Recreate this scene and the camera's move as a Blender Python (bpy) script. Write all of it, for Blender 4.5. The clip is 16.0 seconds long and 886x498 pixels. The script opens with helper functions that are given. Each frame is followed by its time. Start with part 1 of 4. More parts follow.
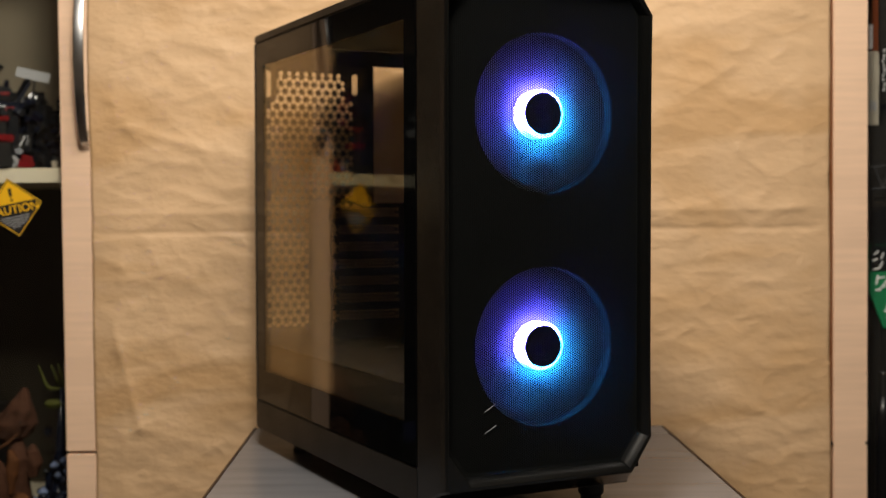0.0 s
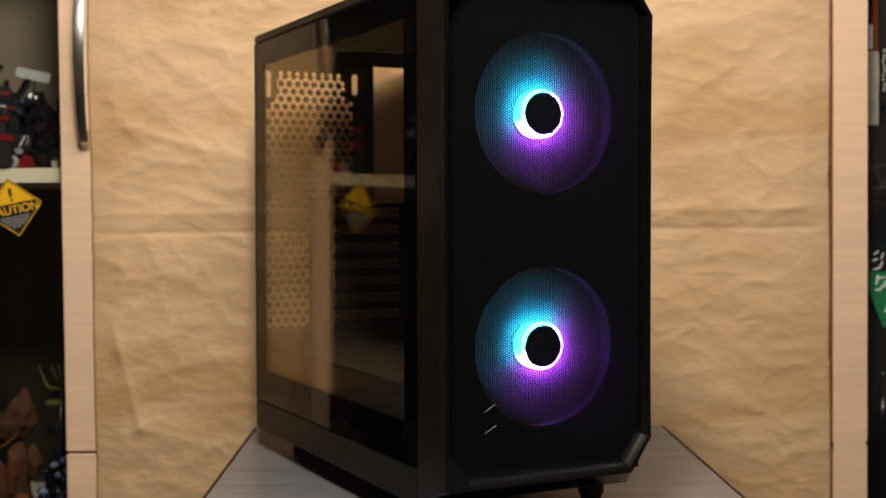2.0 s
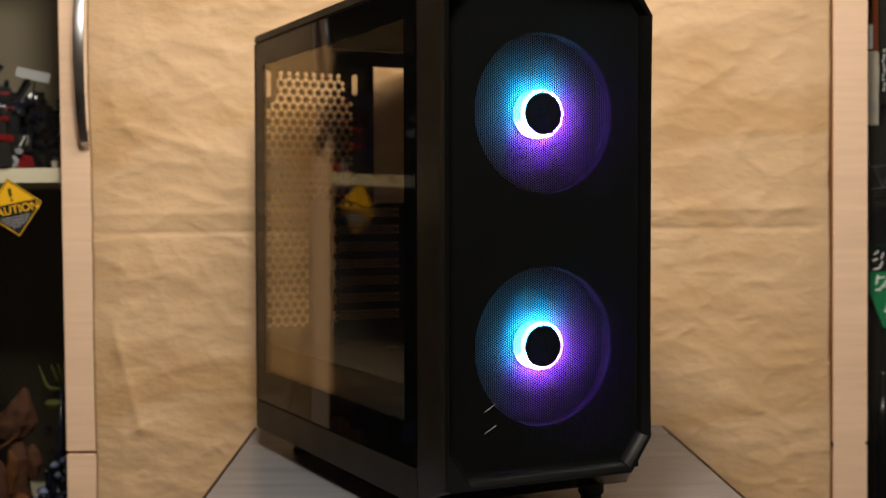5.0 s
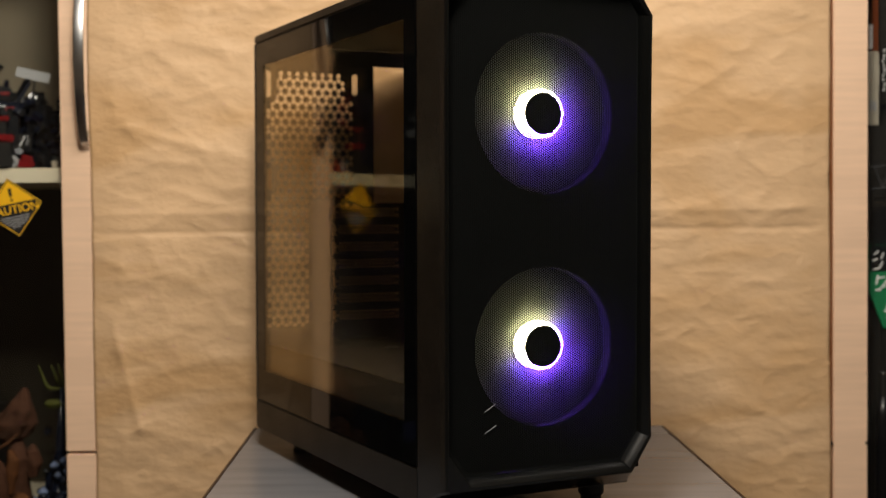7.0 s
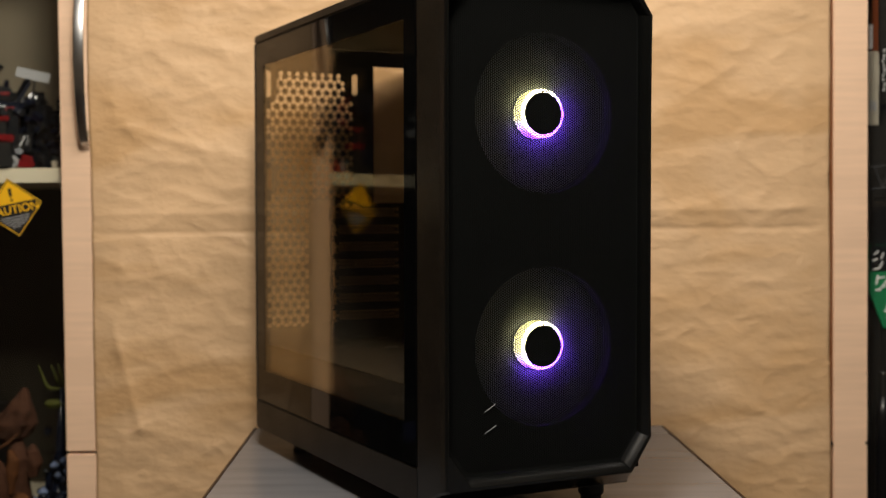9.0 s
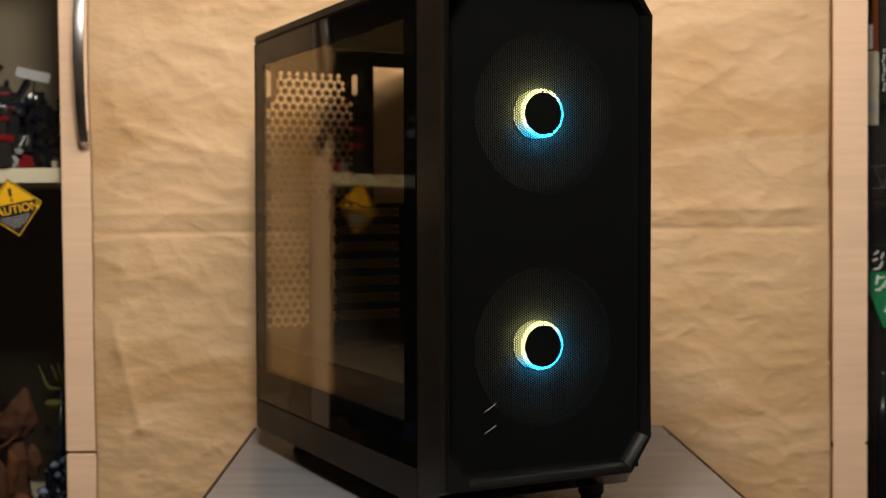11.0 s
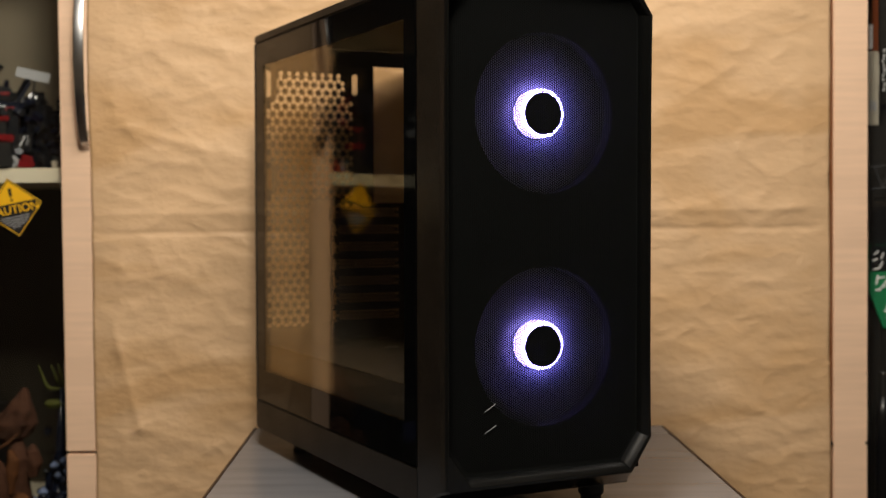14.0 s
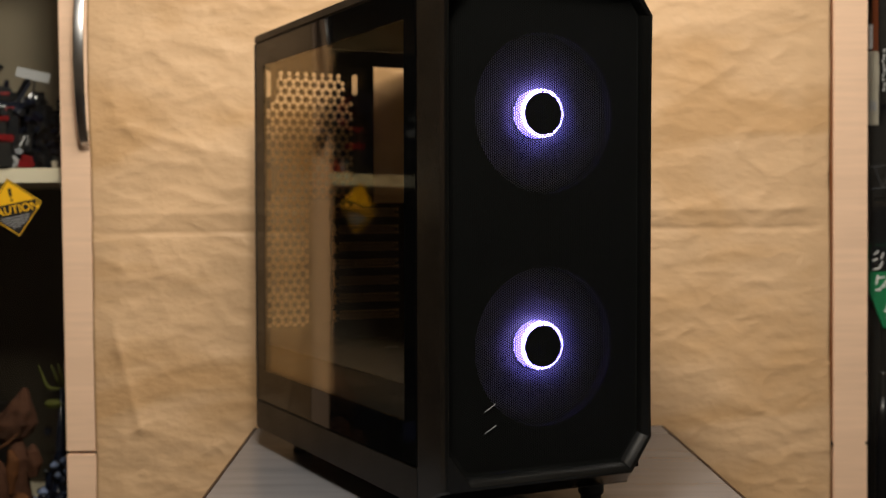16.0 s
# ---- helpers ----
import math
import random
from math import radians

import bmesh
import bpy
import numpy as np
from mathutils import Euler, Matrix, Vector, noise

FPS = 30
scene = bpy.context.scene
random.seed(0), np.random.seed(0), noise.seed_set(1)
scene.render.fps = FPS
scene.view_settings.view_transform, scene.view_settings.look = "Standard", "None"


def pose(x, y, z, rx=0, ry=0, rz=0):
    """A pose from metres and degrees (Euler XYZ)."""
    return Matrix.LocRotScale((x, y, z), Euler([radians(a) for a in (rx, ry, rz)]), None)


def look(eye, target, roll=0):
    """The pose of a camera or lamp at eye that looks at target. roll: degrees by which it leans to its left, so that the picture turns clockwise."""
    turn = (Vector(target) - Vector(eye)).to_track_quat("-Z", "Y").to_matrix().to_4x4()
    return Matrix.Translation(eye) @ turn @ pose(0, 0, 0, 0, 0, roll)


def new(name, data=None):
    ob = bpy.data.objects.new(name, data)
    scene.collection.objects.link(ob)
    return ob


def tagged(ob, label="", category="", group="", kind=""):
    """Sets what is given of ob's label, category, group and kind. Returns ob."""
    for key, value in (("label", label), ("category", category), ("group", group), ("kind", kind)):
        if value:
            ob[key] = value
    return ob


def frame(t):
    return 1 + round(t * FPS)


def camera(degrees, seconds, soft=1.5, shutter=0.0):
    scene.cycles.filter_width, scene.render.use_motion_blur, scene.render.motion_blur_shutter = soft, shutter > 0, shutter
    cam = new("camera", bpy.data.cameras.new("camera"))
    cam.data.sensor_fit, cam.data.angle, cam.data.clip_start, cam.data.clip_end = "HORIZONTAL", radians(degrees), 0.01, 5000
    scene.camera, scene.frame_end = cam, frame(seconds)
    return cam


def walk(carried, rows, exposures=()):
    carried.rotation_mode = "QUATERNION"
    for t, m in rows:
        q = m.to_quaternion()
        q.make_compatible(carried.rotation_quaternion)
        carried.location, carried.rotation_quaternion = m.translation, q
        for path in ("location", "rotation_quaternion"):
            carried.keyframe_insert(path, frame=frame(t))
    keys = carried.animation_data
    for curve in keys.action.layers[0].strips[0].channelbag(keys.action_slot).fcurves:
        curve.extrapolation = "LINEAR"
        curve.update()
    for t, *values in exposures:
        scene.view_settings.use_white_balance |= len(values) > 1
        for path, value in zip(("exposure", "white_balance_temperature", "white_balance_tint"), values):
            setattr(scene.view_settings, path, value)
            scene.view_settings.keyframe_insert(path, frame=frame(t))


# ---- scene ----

# ---------- camera: stands still on its tripod ----------
cam = camera(39.74, 16.0, soft=1.35, shutter=0.5)
cam.data.dof.use_dof, cam.data.dof.focus_distance, cam.data.dof.aperture_fstop = True, 1.02, 7.1
EYE, TARGET, LEAN = (0.0, 0.0, 1.0228), (0.02076, 0.99928, 0.99116), -0.55
STAND = look(EYE, TARGET, LEAN)
walk(cam, [(0.0, STAND), (16.0, STAND)], exposures=[(0.0, 0.0), (16.0, 0.0)])

# ---------- light: closed room, a photo lamp on a boom above and in front of the case, and the ceiling lamp ----------
world = bpy.data.worlds.new("room_world")
world.use_nodes = True
world.node_tree.nodes["Background"].inputs[0].default_value = (0.9, 0.85, 0.8, 1)
world.node_tree.nodes["Background"].inputs[1].default_value = 0.02
scene.world = world


def photo_lamp(eye, target, size, watts, colour):
    data = bpy.data.lights.new("photo_lamp_light", "AREA")
    data.shape, data.size, data.energy, data.color = "DISK", size, watts, colour
    ob = new("photo_lamp_light", data)
    ob.matrix_world = look(eye, target)
    return ob


photo_lamp((-0.05, 0.50, 1.94), (0.10, 1.50, 0.95), 0.22, 16.0, (1.0, 0.92, 0.795))
room = photo_lamp((0.26, 0.64, 2.37), (0.20, 1.10, 0.7), 0.60, 17.6, (1.0, 0.93, 0.84))
room.name = "ceiling_lamp_light"

# ---------- materials ----------


def srgb(r, g, b):
    def lin(c):
        c = c / 255
        return c / 12.92 if c <= 0.04045 else ((c + 0.055) / 1.055) ** 2.4
    return (lin(r), lin(g), lin(b), 1)


def material(name, colour, rough=0.5, metal=0.0, scale=60.0, vary=0.12, bump=0.0, bump_scale=300.0, spec=0.5, stretch=(1, 1, 1), rough_vary=0.08):
    """Principled surface with colour variation at two scales, uneven gloss and fine relief."""
    m = bpy.data.materials.new(name)
    m.use_nodes = True
    nt = m.node_tree
    b = nt.nodes["Principled BSDF"]
    b.inputs["Roughness"].default_value, b.inputs["Metallic"].default_value = rough, metal
    b.inputs["Specular IOR Level"].default_value = spec
    co = nt.nodes.new("ShaderNodeTexCoord")
    mp = nt.nodes.new("ShaderNodeMapping")
    mp.inputs["Scale"].default_value = stretch
    nt.links.new(co.outputs["Object"], mp.inputs["Vector"])
    fine, wide = nt.nodes.new("ShaderNodeTexNoise"), nt.nodes.new("ShaderNodeTexNoise")
    fine.inputs["Scale"].default_value, wide.inputs["Scale"].default_value = scale, scale / 9
    fine.inputs["Detail"].default_value = 5
    for n in (fine, wide):
        nt.links.new(mp.outputs[0], n.inputs["Vector"])
    add = nt.nodes.new("ShaderNodeMath")
    add.operation = "ADD"
    nt.links.new(fine.outputs["Fac"], add.inputs[0])
    nt.links.new(wide.outputs["Fac"], add.inputs[1])
    rng = nt.nodes.new("ShaderNodeMapRange")
    rng.inputs["From Min"].default_value, rng.inputs["From Max"].default_value = 0.6, 1.4
    rng.inputs["To Min"].default_value, rng.inputs["To Max"].default_value = 1 - vary, 1 + vary
    nt.links.new(add.outputs[0], rng.inputs["Value"])
    mul = nt.nodes.new("ShaderNodeVectorMath")
    mul.operation = "SCALE"
    mul.inputs[0].default_value = colour[:3]
    nt.links.new(rng.outputs[0], mul.inputs["Scale"])
    nt.links.new(mul.outputs[0], b.inputs["Base Color"])
    rr = nt.nodes.new("ShaderNodeMapRange")
    rr.inputs["To Min"].default_value, rr.inputs["To Max"].default_value = max(0.02, rough - rough_vary), min(1, rough + rough_vary)
    nt.links.new(wide.outputs["Fac"], rr.inputs["Value"])
    nt.links.new(rr.outputs[0], b.inputs["Roughness"])
    if bump:
        bn, bp = nt.nodes.new("ShaderNodeTexNoise"), nt.nodes.new("ShaderNodeBump")
        bn.inputs["Scale"].default_value, bn.inputs["Detail"].default_value = bump_scale, 4
        nt.links.new(mp.outputs[0], bn.inputs["Vector"])
        bp.inputs["Strength"].default_value, bp.inputs["Distance"].default_value = bump, 0.002
        nt.links.new(bn.outputs["Fac"], bp.inputs["Height"])
        nt.links.new(bp.outputs[0], b.inputs["Normal"])
    return m


M_PAPER = material("kraft_paper", srgb(209, 174, 135), 0.55, scale=30, vary=0.075, spec=0.35, stretch=(0.55, 1, 1.7))


def crease(m, layers):
    """Crumpled relief out of ridged and plain noise, one bump over another."""
    nt = m.node_tree
    co, last = nt.nodes.new("ShaderNodeTexCoord"), None
    for kind, stretch, scale, detail, warp, strength, depth in layers:
        mp, n, bp = (nt.nodes.new(k) for k in ("ShaderNodeMapping", "ShaderNodeTexNoise", "ShaderNodeBump"))
        mp.inputs["Scale"].default_value = stretch
        mp.inputs["Rotation"].default_value = (0, 0.12, 0)
        n.noise_type = kind
        n.inputs["Scale"].default_value, n.inputs["Detail"].default_value, n.inputs["Distortion"].default_value = scale, detail, warp
        bp.inputs["Strength"].default_value, bp.inputs["Distance"].default_value = strength, depth
        nt.links.new(co.outputs["Object"], mp.inputs["Vector"])
        nt.links.new(mp.outputs[0], n.inputs["Vector"])
        nt.links.new(n.outputs["Fac"], bp.inputs["Height"])
        if last:
            nt.links.new(last.outputs[0], bp.inputs["Normal"])
        last = bp
    nt.links.new(last.outputs[0], nt.nodes["Principled BSDF"].inputs["Normal"])


crease(M_PAPER, (("RIDGED_MULTIFRACTAL", (0.9, 1, 1.5), 8.0, 3.0, 0.9, 1.0, 0.0019), ("RIDGED_MULTIFRACTAL", (0.8, 1, 1.3), 24.0, 4.0, 1.0, 1.0, 0.0017), ("FBM", (0.8, 1, 1.4), 110.0, 4.0, 0.2, 1.0, 0.0009)))


def stained(m, dark, scale, low, high):
    """Browner blotches with soft uneven rims over a material's colour."""
    nt = m.node_tree
    co, mp, n, r, mix = (nt.nodes.new(k) for k in ("ShaderNodeTexCoord", "ShaderNodeMapping", "ShaderNodeTexNoise", "ShaderNodeMapRange", "ShaderNodeMix"))
    mp.inputs["Scale"].default_value = (0.7, 1, 1.9)
    n.inputs["Scale"].default_value, n.inputs["Detail"].default_value, n.inputs["Distortion"].default_value = scale, 6, 0.8
    r.inputs["From Min"].default_value, r.inputs["From Max"].default_value = low, high
    mix.data_type, mix.blend_type = "RGBA", "MULTIPLY"
    b = nt.nodes["Principled BSDF"].inputs["Base Color"]
    nt.links.new(co.outputs["Object"], mp.inputs["Vector"])
    nt.links.new(mp.outputs[0], n.inputs["Vector"])
    nt.links.new(n.outputs["Fac"], r.inputs["Value"])
    nt.links.new(r.outputs[0], mix.inputs["Factor"])
    nt.links.new(b.links[0].from_socket, mix.inputs["A"])
    mix.inputs["B"].default_value = dark
    nt.links.new(mix.outputs["Result"], b)


stained(M_PAPER, (0.88, 0.82, 0.71, 1), 5.0, 0.48, 0.66)
M_WOOD = material("light_wood", srgb(232, 197, 167), 0.45, scale=40, vary=0.11, bump=0.06, bump_scale=120, stretch=(0.25, 1, 4.0))
M_GROOVE = material("wood_edge", srgb(122, 70, 28), 0.6, scale=60, stretch=(1, 1, 0.2))
M_CABINET = material("cabinet_inside", srgb(148, 136, 114), 0.6, scale=8, vary=0.1)
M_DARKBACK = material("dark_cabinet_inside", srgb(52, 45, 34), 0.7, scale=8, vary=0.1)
M_SHELF = material("pale_shelf", srgb(226, 215, 188), 0.5, scale=20, vary=0.05)
M_TABLE = material("grey_tabletop", srgb(109, 109, 113), 0.26, scale=16, vary=0.26, bump=0.06, bump_scale=60, stretch=(0.3, 2.5, 1))
M_TABLE_EDGE = material("table_edge", srgb(70, 47, 27), 0.6, scale=30)
M_BLACK = material("black_plastic", (0.0025, 0.0027, 0.0026, 1), 0.22, spec=0.31, scale=200, vary=0.15, bump=0.08, bump_scale=900)
# Glossier copy of the bezel plastic, added only to catch a highlight.
M_HIGHLIGHT = material("highlight_black_plastic", (0.004, 0.004, 0.004, 1), 0.24, spec=0.9, scale=200, vary=0.1)
M_STEEL = material("black_steel", (0.005, 0.005, 0.0047, 1), 0.42, spec=0.2, scale=200, vary=0.12, bump=0.1, bump_scale=1200)
M_MESH = material("black_mesh", (0.0074, 0.0078, 0.0074, 1), 0.9, spec=0.02, scale=400, vary=0.15)
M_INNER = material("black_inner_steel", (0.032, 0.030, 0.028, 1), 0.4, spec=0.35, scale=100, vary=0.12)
# Black steel with a lighter, browner base that paints in warm reflected light.
M_SHROUD = material("satin_reflection_tinted_steel", (0.055, 0.045, 0.034, 1), 0.24, spec=0.5, scale=100, vary=0.12)
M_HANDLE = material("satin_metal", srgb(180, 180, 180), 0.22, 1.0, scale=200, vary=0.05, rough_vary=0.03)
M_FRAME = material("fan_frame_plastic", (0.03, 0.03, 0.03, 1), 0.6, scale=200)
M_HUB = material("matt_black_hub", (0.003, 0.003, 0.003, 1), 0.9, scale=200, spec=0.05)
M_RUBBER = material("black_rubber", (0.015, 0.015, 0.015, 1), 0.8, scale=200)
M_FRIT = material("black_glass_print", (0.002, 0.002, 0.002, 1), 0.03, scale=100, spec=0.085, rough_vary=0.01)
M_MARK = material("silver_mark", srgb(195, 195, 195), 0.35, 0.3, scale=300, vary=0.03)
M_WALL = material("room_wall", srgb(215, 208, 196), 0.8, scale=20, vary=0.03)
M_FLOOR = material("room_floor", srgb(82, 66, 54), 0.5, scale=20, vary=0.1)
M_YELLOW = material("yellow_print", srgb(235, 180, 20), 0.5, scale=100, vary=0.05)
M_PRINT = material("black_print", srgb(24, 22, 20), 0.5, scale=100, vary=0.05)
M_GREYTEXT = material("grey_print", srgb(150, 150, 150), 0.6, scale=100, vary=0.05)
M_RED = material("red_plastic", srgb(118, 16, 20), 0.35, scale=80)
M_NAVY = material("navy_plastic", srgb(17, 22, 36), 0.25, scale=80)
M_CHARCOAL = material("charcoal_plastic", srgb(21, 22, 25), 0.28, scale=80)
M_WHITE = material("white_plastic", srgb(225, 225, 225), 0.4, scale=80, vary=0.05)
M_BROWN = material("brown_paint", srgb(74, 47, 33), 0.85, scale=90, vary=0.45, bump=0.9, bump_scale=130, spec=0.15)
M_OCHRE = material("ochre_paint", srgb(90, 55, 30), 0.8, scale=90, vary=0.35, bump=0.8, bump_scale=130, spec=0.15)
M_LIME = material("lime_paint", srgb(76, 78, 28), 0.75, scale=60, vary=0.35, spec=0.2)
M_BLUE = material("blue_paint", srgb(44, 56, 110), 0.4, scale=60, vary=0.2)
M_PALEBLUE = material("pale_blue_paint", srgb(98, 110, 138), 0.75, scale=140, vary=0.6, bump=0.9, bump_scale=160, spec=0.25)
M_GREEN = material("green_board", srgb(20, 120, 75), 0.5, scale=60, vary=0.08)
M_CREAM = material("cream_plastic", srgb(168, 160, 144), 0.5, scale=60, vary=0.05)
M_STEELGREY = material("dull_grey_metal", srgb(95, 95, 98), 0.45, 0.6, scale=90)
M_GLOSS = material("glossy_black", (0.004, 0.004, 0.005, 1), 0.34, scale=60)
M_ORANGE = material("orange_board", srgb(122, 56, 15), 0.5, scale=60, vary=0.08)


def glass(name, tint, gloss=1.0, warm=1.0):
    """A sheet of glass: clear with a tint, mirror gloss by Fresnel."""
    m = bpy.data.materials.new(name)
    m.use_nodes = True
    nt = m.node_tree
    nt.nodes.remove(nt.nodes["Principled BSDF"])
    clear, shine, mix, fr, pw, ad = (nt.nodes.new(k) for k in ("ShaderNodeBsdfTransparent", "ShaderNodeBsdfGlossy", "ShaderNodeMixShader", "ShaderNodeLayerWeight", "ShaderNodeMath", "ShaderNodeMath"))
    clear.inputs[0].default_value = tint
    shine.inputs["Roughness"].default_value = 0.0
    shine.inputs["Color"].default_value = (gloss, gloss * (2 + warm) / 3, gloss * warm, 1)
    fr.inputs["Blend"].default_value = 0.5
    pw.operation, ad.operation = "POWER", "MULTIPLY_ADD"
    pw.inputs[1].default_value = 5.0
    ad.inputs[1].default_value, ad.inputs[2].default_value = 0.96, 0.04
    nt.links.new(fr.outputs["Facing"], pw.inputs[0])
    nt.links.new(pw.outputs[0], ad.inputs[0])
    nt.links.new(ad.outputs[0], mix.inputs[0])
    nt.links.new(clear.outputs[0], mix.inputs[1])
    nt.links.new(shine.outputs[0], mix.inputs[2])
    nt.links.new(mix.outputs[0], nt.nodes["Material Output"].inputs[0])
    return m


M_GLASS = glass("smoked_glass", (0.92, 0.88, 0.80, 1), warm=0.66)
M_DOORGLASS = glass("cabinet_glass", (0.93, 0.94, 0.93, 1), 0.6)


def blade_material():
    """Frosted plastic of the fan blades, which passes light on."""
    m = bpy.data.materials.new("frosted_blade")
    m.use_nodes = True
    nt = m.node_tree
    nt.nodes.remove(nt.nodes["Principled BSDF"])
    d, t, mix = (nt.nodes.new(k) for k in ("ShaderNodeBsdfDiffuse", "ShaderNodeBsdfTranslucent", "ShaderNodeMixShader"))
    d.inputs[0].default_value = t.inputs[0].default_value = (0.52, 0.53, 0.55, 1)
    mix.inputs[0].default_value = 0.5
    nt.links.new(d.outputs[0], mix.inputs[1])
    nt.links.new(t.outputs[0], mix.inputs[2])
    nt.links.new(mix.outputs[0], nt.nodes["Material Output"].inputs[0])
    return m


M_BLADE = blade_material()

# The lit hub ring of a fan rides on its hub: its travel along the axis sets how bright it glows, its travel upwards which pair of colours.
LED_TRAVEL, LED_STEP, LED_POWER = 0.0004, 0.0001, 310.0
LED_PAIRS = (((0.12, 0.09, 1.2), (0.01, 0.37, 1.15)), ((0.01, 0.33, 0.55), (0.36, 0.05, 0.82)), ((0.01, 0.30, 0.60), (0.25, 0.06, 0.95)), ((0.27, 0.26, 0.12), (0.20, 0.06, 1.0)),
             ((0.25, 0.25, 0.10), (0.02, 0.34, 0.58)), ((0.37, 0.29, 1.15), (0.28, 0.24, 1.15)))


def led_material(base, axis):
    """Glow of a ring whose rest place is base: colours round the ring, strength and pair by how far it rides from there."""
    m = bpy.data.materials.new("lit_ring")
    m.use_nodes = True
    nt = m.node_tree
    nt.nodes.remove(nt.nodes["Principled BSDF"])

    def node(kind, op=None, **ins):
        n = nt.nodes.new(kind)
        if op:
            n.operation = op
        return n

    info = node("ShaderNodeObjectInfo")
    off = node("ShaderNodeVectorMath", "SUBTRACT")
    off.inputs[1].default_value = base
    nt.links.new(info.outputs["Location"], off.inputs[0])
    along = node("ShaderNodeVectorMath", "DOT_PRODUCT")
    along.inputs[1].default_value = axis
    nt.links.new(off.outputs[0], along.inputs[0])
    level = node("ShaderNodeMath", "DIVIDE")
    level.inputs[1].default_value = LED_TRAVEL
    nt.links.new(along.outputs["Value"], level.inputs[0])
    sep = node("ShaderNodeSeparateXYZ")
    nt.links.new(off.outputs[0], sep.inputs[0])
    pick = node("ShaderNodeMath", "DIVIDE")
    pick.inputs[1].default_value = LED_STEP * 5
    nt.links.new(sep.outputs["Z"], pick.inputs[0])
    ramps = []
    for side in (0, 1):
        r = nt.nodes.new("ShaderNodeValToRGB")
        e = r.color_ramp.elements
        e[0].position, e[1].position = 0.0, 1.0
        for k in (1, 2, 3, 4):
            e.new(k / 5)
        for k in range(6):
            e[k].color = (*LED_PAIRS[k][side], 1)
        nt.links.new(pick.outputs[0], r.inputs[0])
        ramps.append(r)
    co = node("ShaderNodeTexCoord")
    dirn = node("ShaderNodeVectorMath", "DOT_PRODUCT")
    dirn.inputs[1].default_value = (0.62, 0, -0.78)
    nt.links.new(co.outputs["Object"], dirn.inputs[0])
    turn = node("ShaderNodeMapRange")
    turn.interpolation_type = "SMOOTHSTEP"
    turn.inputs["From Min"].default_value, turn.inputs["From Max"].default_value = -0.010, 0.008
    nt.links.new(dirn.outputs["Value"], turn.inputs["Value"])
    mix = nt.nodes.new("ShaderNodeMix")
    mix.data_type = "RGBA"
    nt.links.new(turn.outputs[0], mix.inputs["Factor"])
    nt.links.new(ramps[0].outputs[0], mix.inputs["A"])
    nt.links.new(ramps[1].outputs[0], mix.inputs["B"])
    power = node("ShaderNodeMath", "MULTIPLY")
    power.inputs[1].default_value = LED_POWER
    nt.links.new(level.outputs[0], power.inputs[0])
    # the light guide is brightest at its front lip and its back rim
    part_y, guide, both = node("ShaderNodeSeparateXYZ"), nt.nodes.new("ShaderNodeValToRGB"), node("ShaderNodeMath", "MULTIPLY")
    depth = node("ShaderNodeMath", "DIVIDE")
    depth.inputs[1].default_value = 0.0170
    nt.links.new(co.outputs["Object"], part_y.inputs[0])
    nt.links.new(part_y.outputs["Y"], depth.inputs[0])
    nt.links.new(depth.outputs[0], guide.inputs[0])
    stops = guide.color_ramp.elements
    stops[0].position, stops[0].color, stops[1].position, stops[1].color = 0.12, (1, 1, 1, 1), 1.0, (0.95, 0.95, 0.95, 1)
    for place, shade in ((0.20, 0.22), (0.80, 0.22)):
        stops.new(place).color = (shade, shade, shade, 1)
    nt.links.new(power.outputs[0], both.inputs[0])
    nt.links.new(guide.outputs[0], both.inputs[1])
    em = nt.nodes.new("ShaderNodeEmission")
    nt.links.new(mix.outputs["Result"], em.inputs["Color"])
    nt.links.new(both.outputs[0], em.inputs["Strength"])
    nt.links.new(em.outputs[0], nt.nodes["Material Output"].inputs[0])
    return m


# ---------- mesh helpers ----------


def part(name, bm, mat, parent=None, label="", smooth=False):
    """Links a bmesh as one mesh object, under a thing or a part."""
    me = bpy.data.meshes.new(name)
    bm.to_mesh(me)
    bm.free()
    me.materials.append(mat)
    if smooth:
        for p in me.polygons:
            p.use_smooth = True
    ob = new(name, me)
    if parent:
        ob.parent = parent
    return tagged(ob, label) if label else ob


def empty(name, m=None):
    ob = new(name)
    ob.empty_display_size = 0.05
    if m is not None:
        ob.matrix_world = m
    return ob


def box(x0, x1, y0, y1, z0, z1, bevel=0.0, bm=None):
    bm = bm or bmesh.new()
    m = Matrix.Translation(((x0 + x1) / 2, (y0 + y1) / 2, (z0 + z1) / 2)) @ Matrix.Diagonal((x1 - x0, y1 - y0, z1 - z0, 1))
    vs = bmesh.ops.create_cube(bm, size=1, matrix=m)["verts"]
    if bevel:
        es = list({e for v in vs for e in v.link_edges})
        bmesh.ops.bevel(bm, geom=es, offset=bevel, segments=2, affect="EDGES", clamp_overlap=True)
    return bm


def cyl(r, h, m=None, seg=32, r2=None, bm=None, bevel=0.0):
    bm = bm or bmesh.new()
    vs = bmesh.ops.create_cone(bm, cap_ends=True, segments=seg, radius1=r, radius2=r if r2 is None else r2, depth=h, matrix=m or Matrix())["verts"]
    if bevel:
        es = [e for e in {e for v in vs for e in v.link_edges} if any(len(f.verts) > 4 for f in e.link_faces)]
        bmesh.ops.bevel(bm, geom=es, offset=bevel, segments=2, affect="EDGES", clamp_overlap=True)
    return bm


